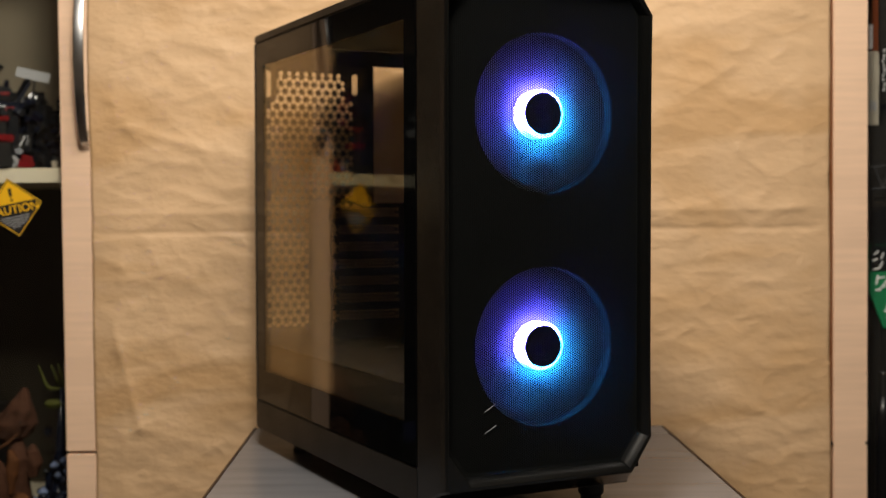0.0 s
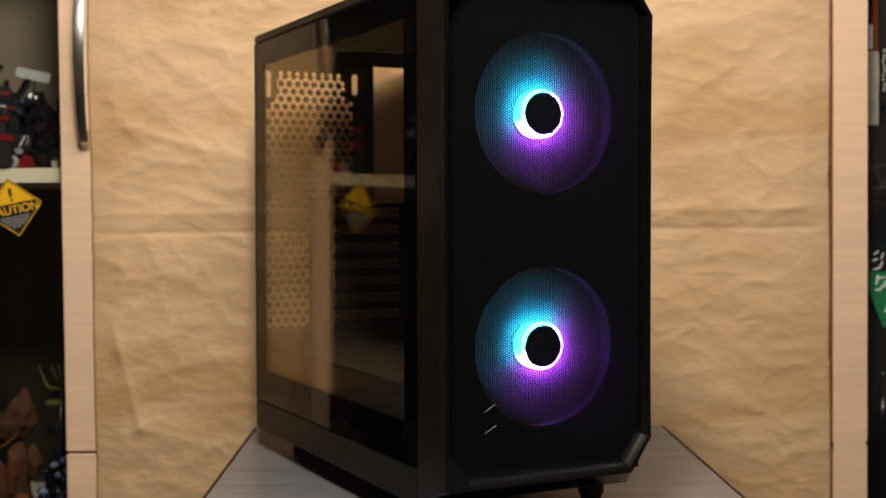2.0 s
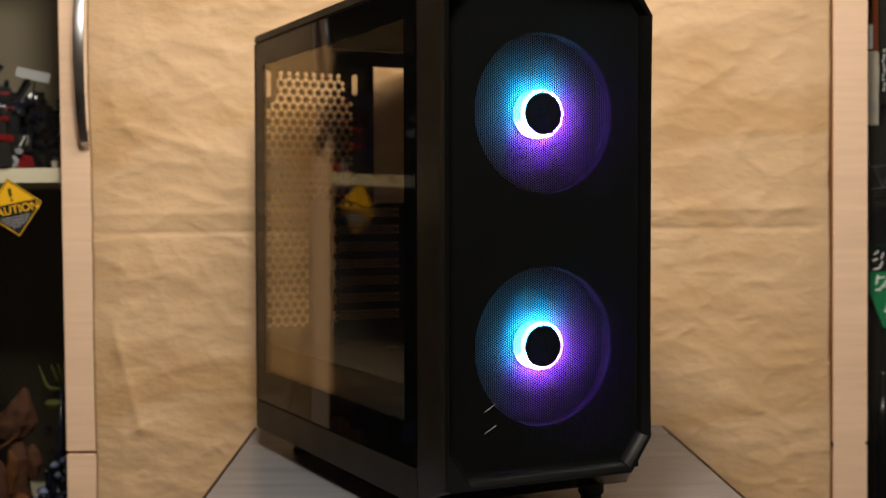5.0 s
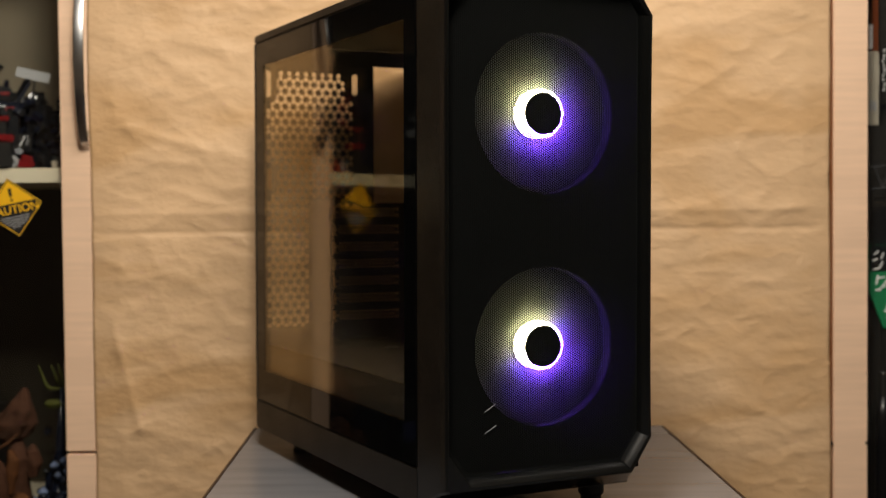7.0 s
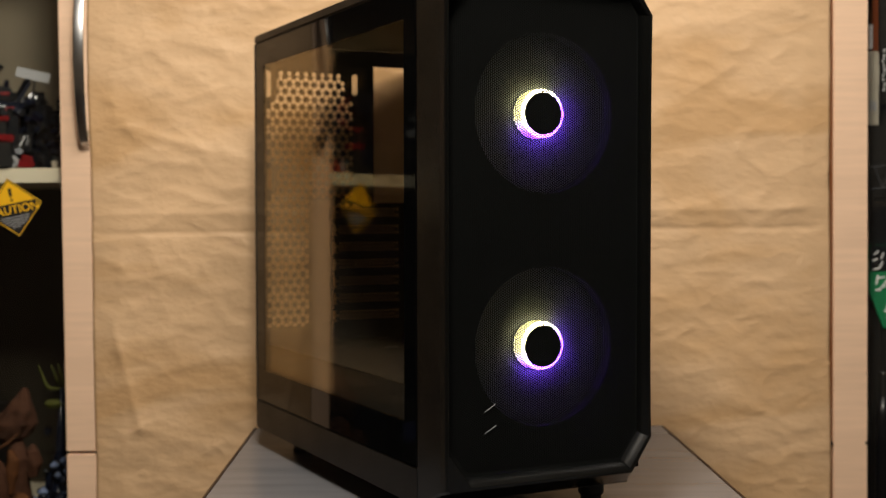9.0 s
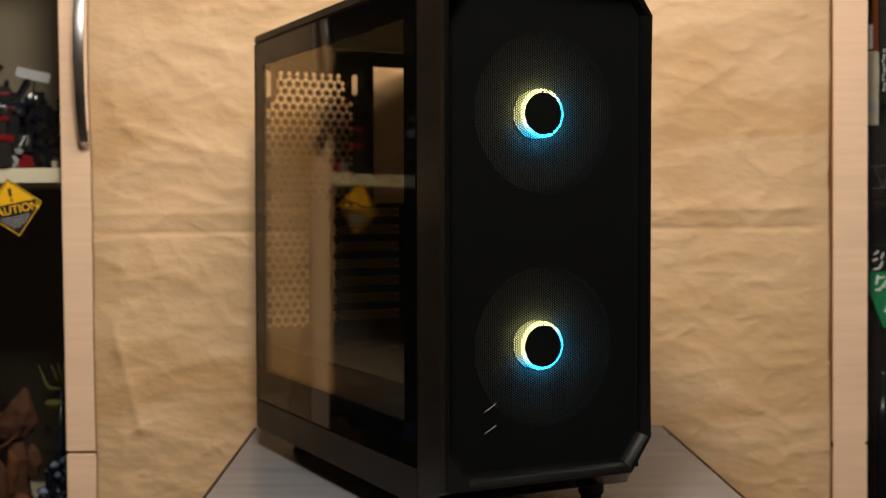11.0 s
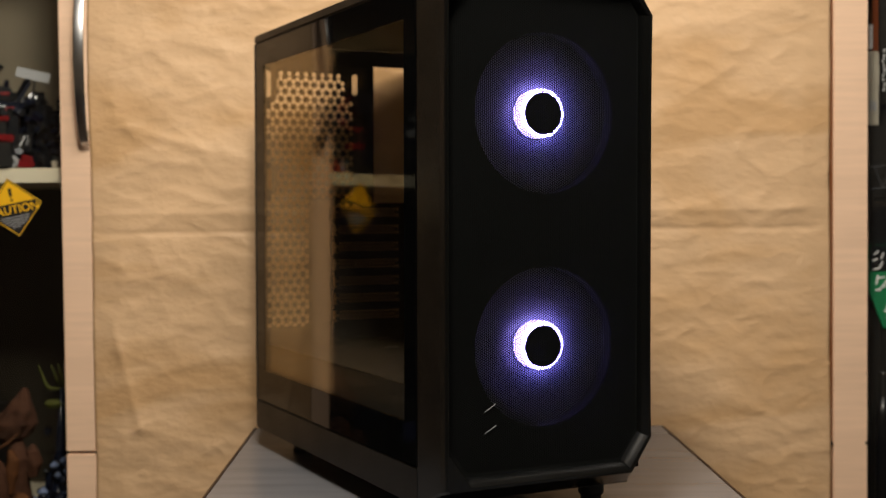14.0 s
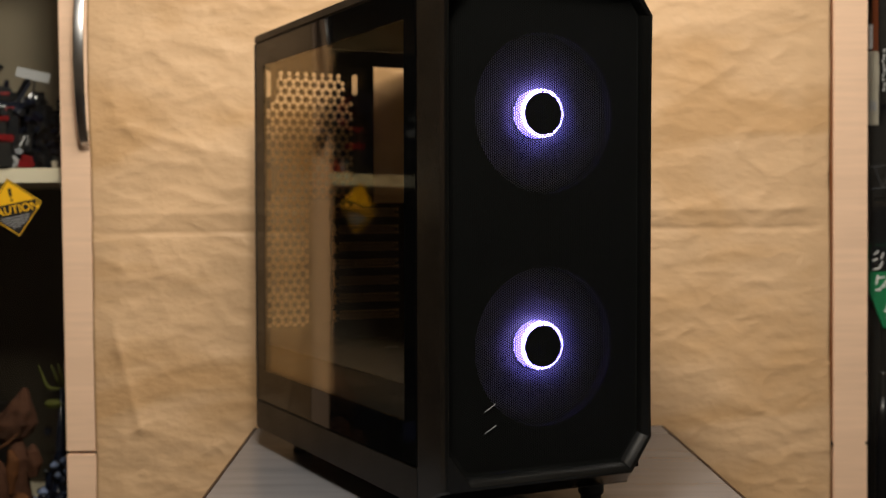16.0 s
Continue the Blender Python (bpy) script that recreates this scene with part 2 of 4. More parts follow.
def loft(rings, closed=True, caps=(False, False), bm=None):
    """Skin through rings of equally many points."""
    bm = bm or bmesh.new()
    vv = [[bm.verts.new(p) for p in r] for r in rings]
    n = len(rings[0])
    for a, b in zip(vv, vv[1:]):
        for i in range(n if closed else n - 1):
            j = (i + 1) % n
            bm.faces.new((a[i], a[j], b[j], b[i]))
    if caps[0]:
        bm.faces.new(vv[0][::-1])
    if caps[1]:
        bm.faces.new(vv[-1])
    bmesh.ops.recalc_face_normals(bm, faces=bm.faces)
    return bm


def lathe(profile, seg=48, m=None, bm=None):
    """profile: (radius, along y); turned about the y axis."""
    rings = [[(r * math.cos(2 * math.pi * i / seg), y, r * math.sin(2 * math.pi * i / seg)) for i in range(seg)] for r, y in profile]
    bm = loft(rings, bm=bm)
    if m is not None:
        bmesh.ops.transform(bm, matrix=m, verts=bm.verts)
    return bm


def tube(points, r, seg=8):
    """A rod along a line of points."""
    rings = []
    pts = [Vector(p) for p in points]
    for i, p in enumerate(pts):
        d = (pts[min(i + 1, len(pts) - 1)] - pts[max(i - 1, 0)]).normalized()
        a = d.cross(Vector((0.31, 0.52, 0.8))).normalized()
        b = d.cross(a)
        rr = r[i] if isinstance(r, (list, tuple)) else r
        rings.append([p + rr * (a * math.cos(2 * math.pi * k / seg) + b * math.sin(2 * math.pi * k / seg)) for k in range(seg)])
    return loft(rings, caps=(True, True))


def perforated(pitch, hole, x0, x1, z0, z1, y, kind, upright=False, thick=0.0):
    """Sheet of hexagonal cells in the plane y; kind(x, z) tells hole, solid or none. Joined as one mesh."""
    row = pitch * math.sqrt(3) / 2
    rc = pitch / math.sqrt(3)
    verts, faces, index = [], [], {}

    def vert(px, pz):
        key = (round(px * 1e6), round(pz * 1e6))
        if key not in index:
            index[key] = len(verts)
            verts.append((px, y, pz))
        return index[key]

    turn = 30 if upright else 0
    corners = [(rc * math.sin(math.radians(60 * k + turn)), rc * math.cos(math.radians(60 * k + turn))) for k in range(6)]
    nz, nx = int((z1 - z0) / row) + 2, int((x1 - x0) / pitch) + 2
    if upright:
        nz, nx = int((x1 - x0) / row) + 2, int((z1 - z0) / pitch) + 2
    for j in range(nz):
        for i in range(nx):
            cx, cz = x0 + (i + 0.5 * (j % 2)) * pitch, z0 + j * row
            if upright:
                cx, cz = x0 + j * row, z0 + (i + 0.5 * (j % 2)) * pitch
            what = kind(cx, cz, i, j)
            if not what:
                continue
            outer = [vert(cx + a, cz + b) for a, b in corners]
            if what == "solid":
                faces.append(outer[::-1])
                continue
            n = len(verts)
            for a, b in corners:
                k = hole / 2 / rc
                verts.append((cx + a * k, y, cz + b * k))
            for k in range(6):
                q = (k + 1) % 6
                faces.append((outer[q], outer[k], n + k, n + q))
            if thick:
                verts += [(vx, y + thick, vz) for vx, vy, vz in verts[n:n + 6]]
                faces += [(n + (k + 1) % 6, n + k, n + 6 + k, n + 6 + (k + 1) % 6) for k in range(6)]
    me = bpy.data.meshes.new("perforated")
    me.from_pydata(verts, [], faces)
    return me


def sheet(name, me, mat, parent, label=""):
    me.materials.append(mat)
    ob = new(name, me)
    ob.parent = parent
    return tagged(ob, label, kind="stuff")


# ---------- the room: floor, walls, ceiling ----------
tagged(part("floor", box(-2.2, 2.2, -2.2, 2.3, -0.1, 0.0), M_FLOOR), "brown wooden room floor", "floor", kind="structure")
tagged(part("ceiling", box(-2.2, 2.2, -2.2, 2.3, 2.4, 2.5), M_WALL), "off-white room ceiling", "ceiling", kind="structure")
tagged(part("wall_north", box(-2.2, 2.2, 2.2, 2.3, 0.0, 2.4), M_WALL), "off-white wall behind the cabinets", "wall", kind="structure")
tagged(part("wall_south", box(-2.2, 2.2, -2.3, -2.2, 0.0, 2.4), M_WALL), "off-white room wall", "wall", kind="structure")
tagged(part("wall_west", box(-2.3, -2.2, -2.2, 2.3, 0.0, 2.4), M_WALL), "off-white room wall", "wall", kind="structure")
tagged(part("wall_east", box(2.2, 2.3, -2.2, 2.3, 0.0, 2.4), M_WALL), "off-white room wall", "wall", kind="structure")

# ---------- cabinets behind the table ----------
FRONT = 1.545          # front plane of the cabinet doors
SPLIT = 0.7211         # joint between upper and lower doors


def cabinet(name, x0, x1, label, inside, shelves):
    """Open carcass with back, sides, top, base and shelves; its front is closed by doors."""
    cab = empty(name, pose(x0, FRONT, 0))
    w = x1 - x0
    d0, d1 = 0.024, 0.40
    part("side_panel", box(0, 0.018, d0, d1, 0.06, 2.0, 0.001), M_WOOD, cab)
    part("side_panel", box(w - 0.018, w, d0, d1, 0.06, 2.0, 0.001), M_WOOD, cab)
    part("top_panel", box(0, w, d0, d1, 2.0, 2.018, 0.001), M_WOOD, cab)
    part("base", box(0, w, d0 + 0.03, d1, 0.0, 0.06), M_WOOD, cab)
    part("back_panel", box(0.018, w - 0.018, d1 - 0.008, d1 - 0.002, 0.06, 2.0), inside, cab)
    for z in shelves:
        part("shelf", box(0.0185, w - 0.0185, d0 + 0.012, d1 - 0.009, z - 0.019, z, 0.0008), M_SHELF, cab, "pale laminated shelf board")
    return tagged(cab, label, "cabinet")


def door(cab, x0, x1, z0, z1, glazed=True, stile=0.038, outer=None):
    """A framed door in the cabinet's space, with a glass pane, or a plain wooden leaf."""
    leaf = empty("door")
    leaf.parent = cab
    outer = stile if outer is None else outer
    if not glazed:
        part("panel", box(x0, x1, 0, 0.02, z0, z1, 0.0015), M_WOOD, leaf)
        return leaf
    part("stile", box(x0, x0 + outer, 0, 0.02, z0, z1, 0.0012), M_WOOD, leaf)
    part("stile", box(x1 - stile, x1, 0, 0.02, z0, z1, 0.0012), M_WOOD, leaf)
    upper = z1 > 1
    if upper:
        part("rail", box(x0 + outer + 0.0002, x1 - stile - 0.0002, 0, 0.02, z1 - 0.04, z1, 0.0012), M_WOOD, leaf)
    else:
        part("rail", box(x0 + outer + 0.0002, x1 - stile - 0.0002, 0, 0.02, z0, z0 + 0.04, 0.0012), M_WOOD, leaf)
    pane = part("pane", box(x0 + outer, x1 - stile, 0.008, 0.012, z0 if upper else z0 + 0.04, z1 - 0.04 if upper else z1), M_DOORGLASS, leaf, "clear glass pane")
    pane.visible_shadow = False
    return leaf


def handle(parent, x, z0, z1):
    """Long bowed metal pull, tapering to its foot."""
    n, rings = 28, []
    for i in range(n + 1):
        u = i / n
        z = z0 + (z1 - z0) * u
        rise = math.sin(math.pi * u)
        y = -0.006 - 0.030 * rise ** 0.7
        cx, hw, th = x + 0.0020 * rise, 0.0053 + 0.0009 * rise, 0.0022
        row = []
        for k in range(16):
            a = 2 * math.pi * k / 16
            c, q = math.cos(a), math.sin(a)
            px, py = hw * math.copysign(abs(c) ** 0.4, c), th * math.copysign(abs(q) ** 0.25, q)
            row.append((cx + 0.985 * px - 0.17 * py, y + 0.985 * py + 0.17 * px, z))
        rings.append(row)
    part("handle", loft(rings, caps=(True, True)), M_HANDLE, parent, "bowed brushed metal handle", smooth=True)
    for z in (z0 + 0.014, z1 - 0.014):
        part("handle_foot", box(x - 0.003, x + 0.003, -0.012, 0.0, z - 0.005, z + 0.005, 0.001), M_STEELGREY, parent)


# Dark brown colour stands in for the shade under the shelf.
M_SHADE_BOARD = material("dark_brown_shade", srgb(46, 38, 24), 0.6, scale=10, vary=0.15)
left_cab = cabinet("glass_cabinet", -1.42, -0.4075, "light wood display cabinet with glass doors and crowded shelves", M_CABINET, (1.0816, 1.52, 0.60))
W1 = 1.0125
door_a = door(left_cab, 0.5066, W1, SPLIT + 0.002, 1.995, stile=0.0373)
handle(door_a, W1 - 0.0052, 1.1075, 1.325)
door(left_cab, 0.001, 0.5046, SPLIT + 0.002, 1.995)
door(left_cab, 0.5066, W1, 0.065, SPLIT - 0.001, stile=0.0373)
door(left_cab, 0.001, 0.5046, 0.065, SPLIT - 0.001)

# Boards added to darken the lower compartment, in place of its shade.
part("shade_board", box(0.0186, W1 - 0.0186, 0.386, 0.3915, 0.605, 1.0618), M_SHADE_BOARD, left_cab, "added dark brown board, shade of the lower compartment")
part("shade_board", box(0.0186, 0.0200, 0.04, 0.3855, 0.605, 1.0618), M_SHADE_BOARD, left_cab)
part("shade_board", box(W1 - 0.0200, W1 - 0.0186, 0.04, 0.3855, 0.605, 1.0618), M_SHADE_BOARD, left_cab)

mid_cab = cabinet("middle_cabinet", -0.4068, 0.5235, "light wood cabinet hidden behind hanging paper", M_CABINET, (0.72, 1.3))
for zz in ((0.065, SPLIT - 0.001), (SPLIT + 0.002, 1.995)):
    door(mid_cab, 0.001, 0.464, *zz, glazed=False)
    door(mid_cab, 0.466, 0.9295, *zz, glazed=False)

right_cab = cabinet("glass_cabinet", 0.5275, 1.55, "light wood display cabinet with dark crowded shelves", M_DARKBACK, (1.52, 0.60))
part("edge_strip", box(-0.0024, 0.0004, 0.004, 0.02, 0.065, 1.995), M_GROOVE, right_cab, "brown shadow gap strip")
door_r = door(right_cab, 0.0008, 0.5, 0.065, 1.995, outer=0.0437)
door(right_cab, 0.502, 1.0215, 0.065, 1.995)
for x in (-0.0036, 0.0415):
    part("hinge_notch", box(x, x + 0.0040, -0.0012, 0.006, 0.7186, 0.7228, 0.0006), M_PRINT, door_r, "small dark hinge notch")

# ---------- kraft paper hung over the middle doors ----------


def paper():
    x0, x1, z0, z1 = -0.4080, 0.5236, 0.05, 1.95
    nx, nz = 260, 640
    verts, faces = [], []
    for j in range(nz + 1):
        z = z0 + (z1 - z0) * j / nz
        for i in range(nx + 1):
            u = i / nx
            x = x0 + (x1 - x0) * u
            p = Vector((x * 5.0, 0.3, z * 7.5))
            h = 0.0013 * noise.noise(p) + 0.0008 * noise.noise(p * 2.1) + 0.0006 * noise.noise(p * 4.3) + 0.0006 * noise.noise(p * 8.3)
            h += 0.0013 * (1 - abs(noise.noise(Vector((x * 9 + 3, 1.7, z * 14))))) ** 4
            h += 0.0011 * (1 - abs(noise.noise(Vector((x * 17, 4.7, z * 27 + 4 * x))))) ** 4
            # two old folds across the sheet
            for zf, dep, wide in ((1.0215, 0.0019, 0.007), (0.9965, -0.0029, 0.0065), (0.9930, 0.0008, 0.0022), (1.42, 0.003, 0.008), (0.56, 0.003, 0.008)):
                h += dep * math.exp(-abs(z - zf + 0.0022 * noise.noise(Vector((x * 6, zf, 0)))) / wide)
            for ax, az, bx, bz, dep in ((-0.381, 0.88, -0.3505, 0.753, 0.0036), (-0.3505, 0.753, -0.29, 0.735, 0.0020), (-0.405, 0.97, -0.37, 0.955, 0.003), (0.33, 1.16, 0.40, 1.20, 0.0018), (-0.36, 1.13, -0.26, 1.10, 0.0024), (0.16, 1.05, 0.30, 1.035, 0.002)):
                k = max(0.0, min(1.0, ((x - ax) * (bx - ax) + (z - az) * (bz - az)) / ((bx - ax) ** 2 + (bz - az) ** 2)))
                far = math.hypot(x - ax - k * (bx - ax), z - az - k * (bz - az)) + 0.004 * noise.noise(Vector((x * 20, 2.2, z * 20)))
                h += dep * math.exp(-abs(far) / 0.009)
            # flattened close to the doors at the sides, to fit the camera's view
            edge = min(u, 1 - u) * (x1 - x0)
            ramp = min(1.0, edge / 0.035) ** 0.8
            wob = 0.0018 * noise.noise(Vector((u * 2, 5.5, z * 7))) + 0.0009 * noise.noise(Vector((u * 2, 8.5, z * 31)))
            verts.append((x + wob, FRONT - 0.0007 - max(0.0, 0.0035 + h) * ramp, z))
    for j in range(nz):
        for i in range(nx):
            a = j * (nx + 1) + i
            faces.append((a, a + 1, a + nx + 2, a + nx + 1))
    me = bpy.data.meshes.new("paper_sheet")
    me.from_pydata(verts, [], faces)
    me.materials.append(M_PAPER)
    for p in me.polygons:
        p.use_smooth = True
    ob = new("paper_sheet", me)
    m = ob.modifiers.new("thickness", "SOLIDIFY")
    m.thickness = 0.0003
    return tagged(ob, "creased brown kraft paper hanging over cabinet doors", "paper backdrop")


paper()

# ---------- what stands in the cabinets ----------


def many(name, pieces, m, label, category, group="", smooth=False):
    """One plain mesh out of several bmeshes with their materials."""
    me, out, mats = bpy.data.meshes.new(name), bmesh.new(), []
    for bm, mat in pieces:
        if mat not in mats:
            mats.append(mat)
        for f in bm.faces:
            f.material_index = mats.index(mat)
        tmp = bpy.data.meshes.new("piece")
        bm.to_mesh(tmp)
        bm.free()
        out.from_mesh(tmp)
        bpy.data.meshes.remove(tmp)
    out.to_mesh(me)
    out.free()
    if smooth:
        for p in me.polygons:
            p.use_smooth = True
    for mat in mats:
        me.materials.append(mat)
    ob = new(name, me)
    ob.matrix_world = m
    return tagged(ob, label, category, group)


def turned(bm, m):
    bmesh.ops.transform(bm, matrix=m, verts=bm.verts)
    return bm


def toy_robot(m, s, body, trim, accent, label, lean=0.0):
    """Blocky model robot, 10 s high, as one plain mesh."""
    b = lambda *a: box(*[v * s for v in a], 0.12 * s)
    P = [(b(-2.2, -0.4, -1.0, 1.6, 0, 0.9), body), (b(0.4, 2.2, -1.0, 1.6, 0, 0.9), trim), (b(-1.9, -0.6, -0.5, 0.9, 0.8, 3.8), trim), (b(0.6, 1.9, -0.5, 0.9, 0.8, 3.8), body),
         (b(-1.5, 1.5, -0.6, 0.9, 3.6, 4.8), body), (b(-1.9, 1.9, -1.1, 1.2, 4.7, 7.2), trim), (b(-1.2, 1.2, -1.5, -0.9, 5.4, 6.6), accent),
         (b(-0.7, 0.7, -0.7, 0.7, 7.3, 8.7), body), (b(-0.5, 0.5, -0.9, -0.6, 7.8, 8.2), accent), (b(-3.6, -1.9, -0.9, 1.0, 6.0, 7.8), accent), (b(1.9, 3.6, -0.9, 1.0, 6.0, 7.8), body),
         (turned(b(-0.5, 0.5, -0.5, 0.5, -3.2, 0.2), pose(-2.8 * s, 0, 6.2 * s, -30, 0, 8)), trim), (turned(b(-0.5, 0.5, -0.5, 0.5, -3.2, 0.2), pose(2.8 * s, 0, 6.2 * s, -38, 0, -8)), body),
         (turned(b(-0.25, 0.25, -3.4, 2.0, -0.3, 0.4), pose(2.9 * s, -2.0 * s, 3.8 * s, 12, 0, 10)), body),
         (turned(b(-0.2, 0.2, 0, 0.5, 0, 4.0), pose(-1.0 * s, 1.0 * s, 6.5 * s, -18, -32, 0)), accent), (turned(b(-0.2, 0.2, 0, 0.5, 0, 4.0), pose(1.0 * s, 1.0 * s, 6.5 * s, -18, 32, 0)), trim)]
    return many("toy_robot", P, m, label, "toy robot", "robots on the shelf")


SHELF_Z, LOW_Z = 1.0816, 0.60
toy_robot(pose(-0.545, 1.640, SHELF_Z, 0, 0, 25), 0.0125, M_CHARCOAL, M_NAVY, M_RED, "dark toy robot with red plates on the shelf")
toy_robot(pose(-0.500, 1.735, SHELF_Z, 0, 0, -20), 0.0092, M_NAVY, M_CHARCOAL, M_CHARCOAL, "navy and charcoal toy robot on the shelf")
toy_robot(pose(-0.640, 1.690, SHELF_Z, 0, 0, 10), 0.0135, M_CHARCOAL, M_NAVY, M_CHARCOAL, "charcoal toy robot on the shelf")
toy_robot(pose(-0.740, 1.660, SHELF_Z, 0, 0, -15), 0.0120, M_NAVY, M_WHITE, M_CHARCOAL, "navy and white toy robot on the shelf")
toy_robot(pose(-0.850, 1.700, SHELF_Z, 0, 0, 5), 0.0125, M_CHARCOAL, M_NAVY, M_NAVY, "dark blue toy robot on the shelf")


def shelf_box(x0, x1, y0, y1, z, h, mats, label, name="toy_box"):
    bx = empty(name, pose((x0 + x1) / 2, (y0 + y1) / 2, z))
    w, d = (x1 - x0) / 2, (y1 - y0) / 2
    part("carton", box(-w, w, -d, d, 0, h, 0.0012), mats[0], bx)
    part("printed_band", box(-w * 0.98, w * 0.98, -d - 0.0006, -d + 0.002, h * 0.55, h * 0.8), mats[1], bx)
    part("printed_band", box(-w * 0.7, w * 0.5, -d - 0.0006, -d + 0.002, h * 0.2, h * 0.33), mats[2], bx)
    return tagged(bx, label, "box")




def toy_heap(m, seed, w, d, h, palette, label):
    """A folded transforming toy: many small angled plates, barrels and wheels packed round a core, as one plain mesh."""
    r = random.Random(seed)
    P = [(box(-w * 0.36, w * 0.36, -d * 0.3, d * 0.3, 0, h * 0.8, 0.002), palette[0])]
    for i in range(34):
        sx, sy, sz = r.uniform(0.006, 0.020), r.uniform(0.004, 0.010), r.uniform(0.004, 0.016)
        at = pose(r.uniform(-w, w) * 0.44, r.uniform(-d, d) * 0.45, h * r.uniform(0.12, 0.93), r.uniform(-25, 25), r.uniform(-40, 40), r.uniform(-30, 30))
        P.append((turned(box(-sx / 2, sx / 2, -sy / 2, sy / 2, -sz / 2, sz / 2, 0.0008), at), palette[i % len(palette)]))
    for i in range(6):
        at = pose(r.uniform(-w, w) * 0.4, -d * r.uniform(0.2, 0.5), h * r.uniform(0.1, 0.9), 90 + r.uniform(-30, 30), r.uniform(-20, 20), 0)
        P.append((turned(cyl(r.uniform(0.002, 0.005), r.uniform(0.006, 0.016), None, 12, bevel=0.0006), at), palette[(i * 3) % len(palette)]))
    return many("toy_machine", P, m, label, "toy")


DIM = (M_CHARCOAL, M_NAVY, M_PRINT, M_CHARCOAL, M_NAVY, M_PRINT)
toy_heap(pose(-0.538, 1.605, SHELF_Z, 0, 0, 12), 4, 0.062, 0.040, 0.086, DIM + (M_RED, M_CHARCOAL), "folded dark toy machine with red plates on the shelf")
toy_heap(pose(-0.492, 1.618, SHELF_Z, 0, 0, -14), 11, 0.040, 0.034, 0.104, DIM + (M_CHARCOAL, M_NAVY), "folded navy toy machine on the shelf")
toy_heap(pose(-0.600, 1.620, SHELF_Z, 0, 0, 5), 17, 0.056, 0.040, 0.110, DIM + (M_CHARCOAL, M_RED), "folded charcoal toy machine on the shelf")
many("red_toy_plate", [(turned(box(-0.017, 0.017, -0.004, 0.004, 0, 0.0095, 0.0018), pose(0, 0, 0.034, 0, 3, 0)), M_RED), (box(-0.013, 0.013, -0.002, 0.010, 0, 0.035, 0.002), M_PRINT), (turned(box(-0.016, 0.013, -0.003, 0.004, 0, 0.0065, 0.0015), pose(-0.002, 0.004, 0.060, 0, -3, 0)), M_RED), (box(-0.008, 0.007, 0.003, 0.009, 0.03, 0.062, 0.001), M_PRINT)],
     pose(-0.5310, 1.579, SHELF_Z, 0, 0, 4), "black toy block with two red plates", "toy")
many("white_wheeled_toy", [(turned(cyl(0.0085, 0.008, None, 20, bevel=0.0014), pose(-0.010, 0, 0.0088, 90)), M_GREYTEXT), (turned(cyl(0.0042, 0.0088, None, 16, bevel=0.0006), pose(-0.010, 0, 0.0088, 90)), M_PRINT),
                           (box(-0.004, 0.017, -0.003, 0.006, 0.0, 0.012, 0.0025), M_RED), (turned(box(-0.007, 0.007, -0.002, 0.003, -0.003, 0.003, 0.001), pose(0.009, 0, 0.0135, 0, 18, 0)), M_RED)],
     pose(-0.5095, 1.590, SHELF_Z), "small red toy with a pale wheel", "toy")
many("white_scrawl_plate", [(turned(box(-0.0010, 0.0010, -0.0006, 0.0006, -0.0075, 0.0075), pose(-0.003, 0, 0.036, 0, 28, 0)), M_WHITE), (turned(box(-0.0045, 0.0045, -0.0006, 0.0006, -0.0009, 0.0009), pose(0, 0, 0.040, 0, -35, 0)), M_WHITE),
                            (turned(box(-0.0010, 0.0010, -0.0006, 0.0006, -0.005, 0.005), pose(0.003, 0, 0.034, 0, 28, 0)), M_GREYTEXT), (box(-0.008, 0.008, 0.0007, 0.003, 0, 0.046, 0.0006), M_PRINT)],
     pose(-0.5075, 1.603, SHELF_Z), "black tag with a white scrawled mark", "tag")
shelf_box(-0.482, -0.4610, 1.66, 1.70, SHELF_Z, 0.095, (M_NAVY, M_CHARCOAL, M_BLUE), "narrow navy carton on the shelf")
shelf_box(-0.640, -0.512, 1.785, 1.90, SHELF_Z, 0.080, (M_PRINT, M_CHARCOAL, M_NAVY), "large black carton at the back of the shelf")
shelf_box(-0.800, -0.655, 1.785, 1.90, SHELF_Z, 0.190, (M_PRINT, M_NAVY, M_CHARCOAL), "tall black carton at the back of the shelf")
shelf_box(-0.990, -0.815, 1.780, 1.90, SHELF_Z, 0.230, (M_CHARCOAL, M_PRINT, M_NAVY), "wide charcoal carton at the back of the shelf")
toy_robot(pose(-0.535, 1.745, SHELF_Z, 0, 0, 55), 0.0112, M_NAVY, M_CHARCOAL, M_NAVY, "navy toy robot behind the others")
toy_robot(pose(-0.578, 1.700, SHELF_Z, 0, 0, -50), 0.0135, M_CHARCOAL, M_CHARCOAL, M_NAVY, "charcoal toy robot behind the others")
toy_robot(pose(-0.470, 1.640, SHELF_Z, 0, 0, 40), 0.0082, M_CHARCOAL, M_NAVY, M_CHARCOAL, "small charcoal toy robot on the shelf")
toy_robot(pose(-0.590, 1.600, SHELF_Z, 0, 0, -30), 0.0140, M_NAVY, M_CHARCOAL, M_CHARCOAL, "tall navy toy robot at the shelf front")
toy_robot(pose(-0.690, 1.605, SHELF_Z, 0, 0, 20), 0.0110, M_CHARCOAL, M_NAVY, M_GREYTEXT, "charcoal and grey toy robot on the shelf")
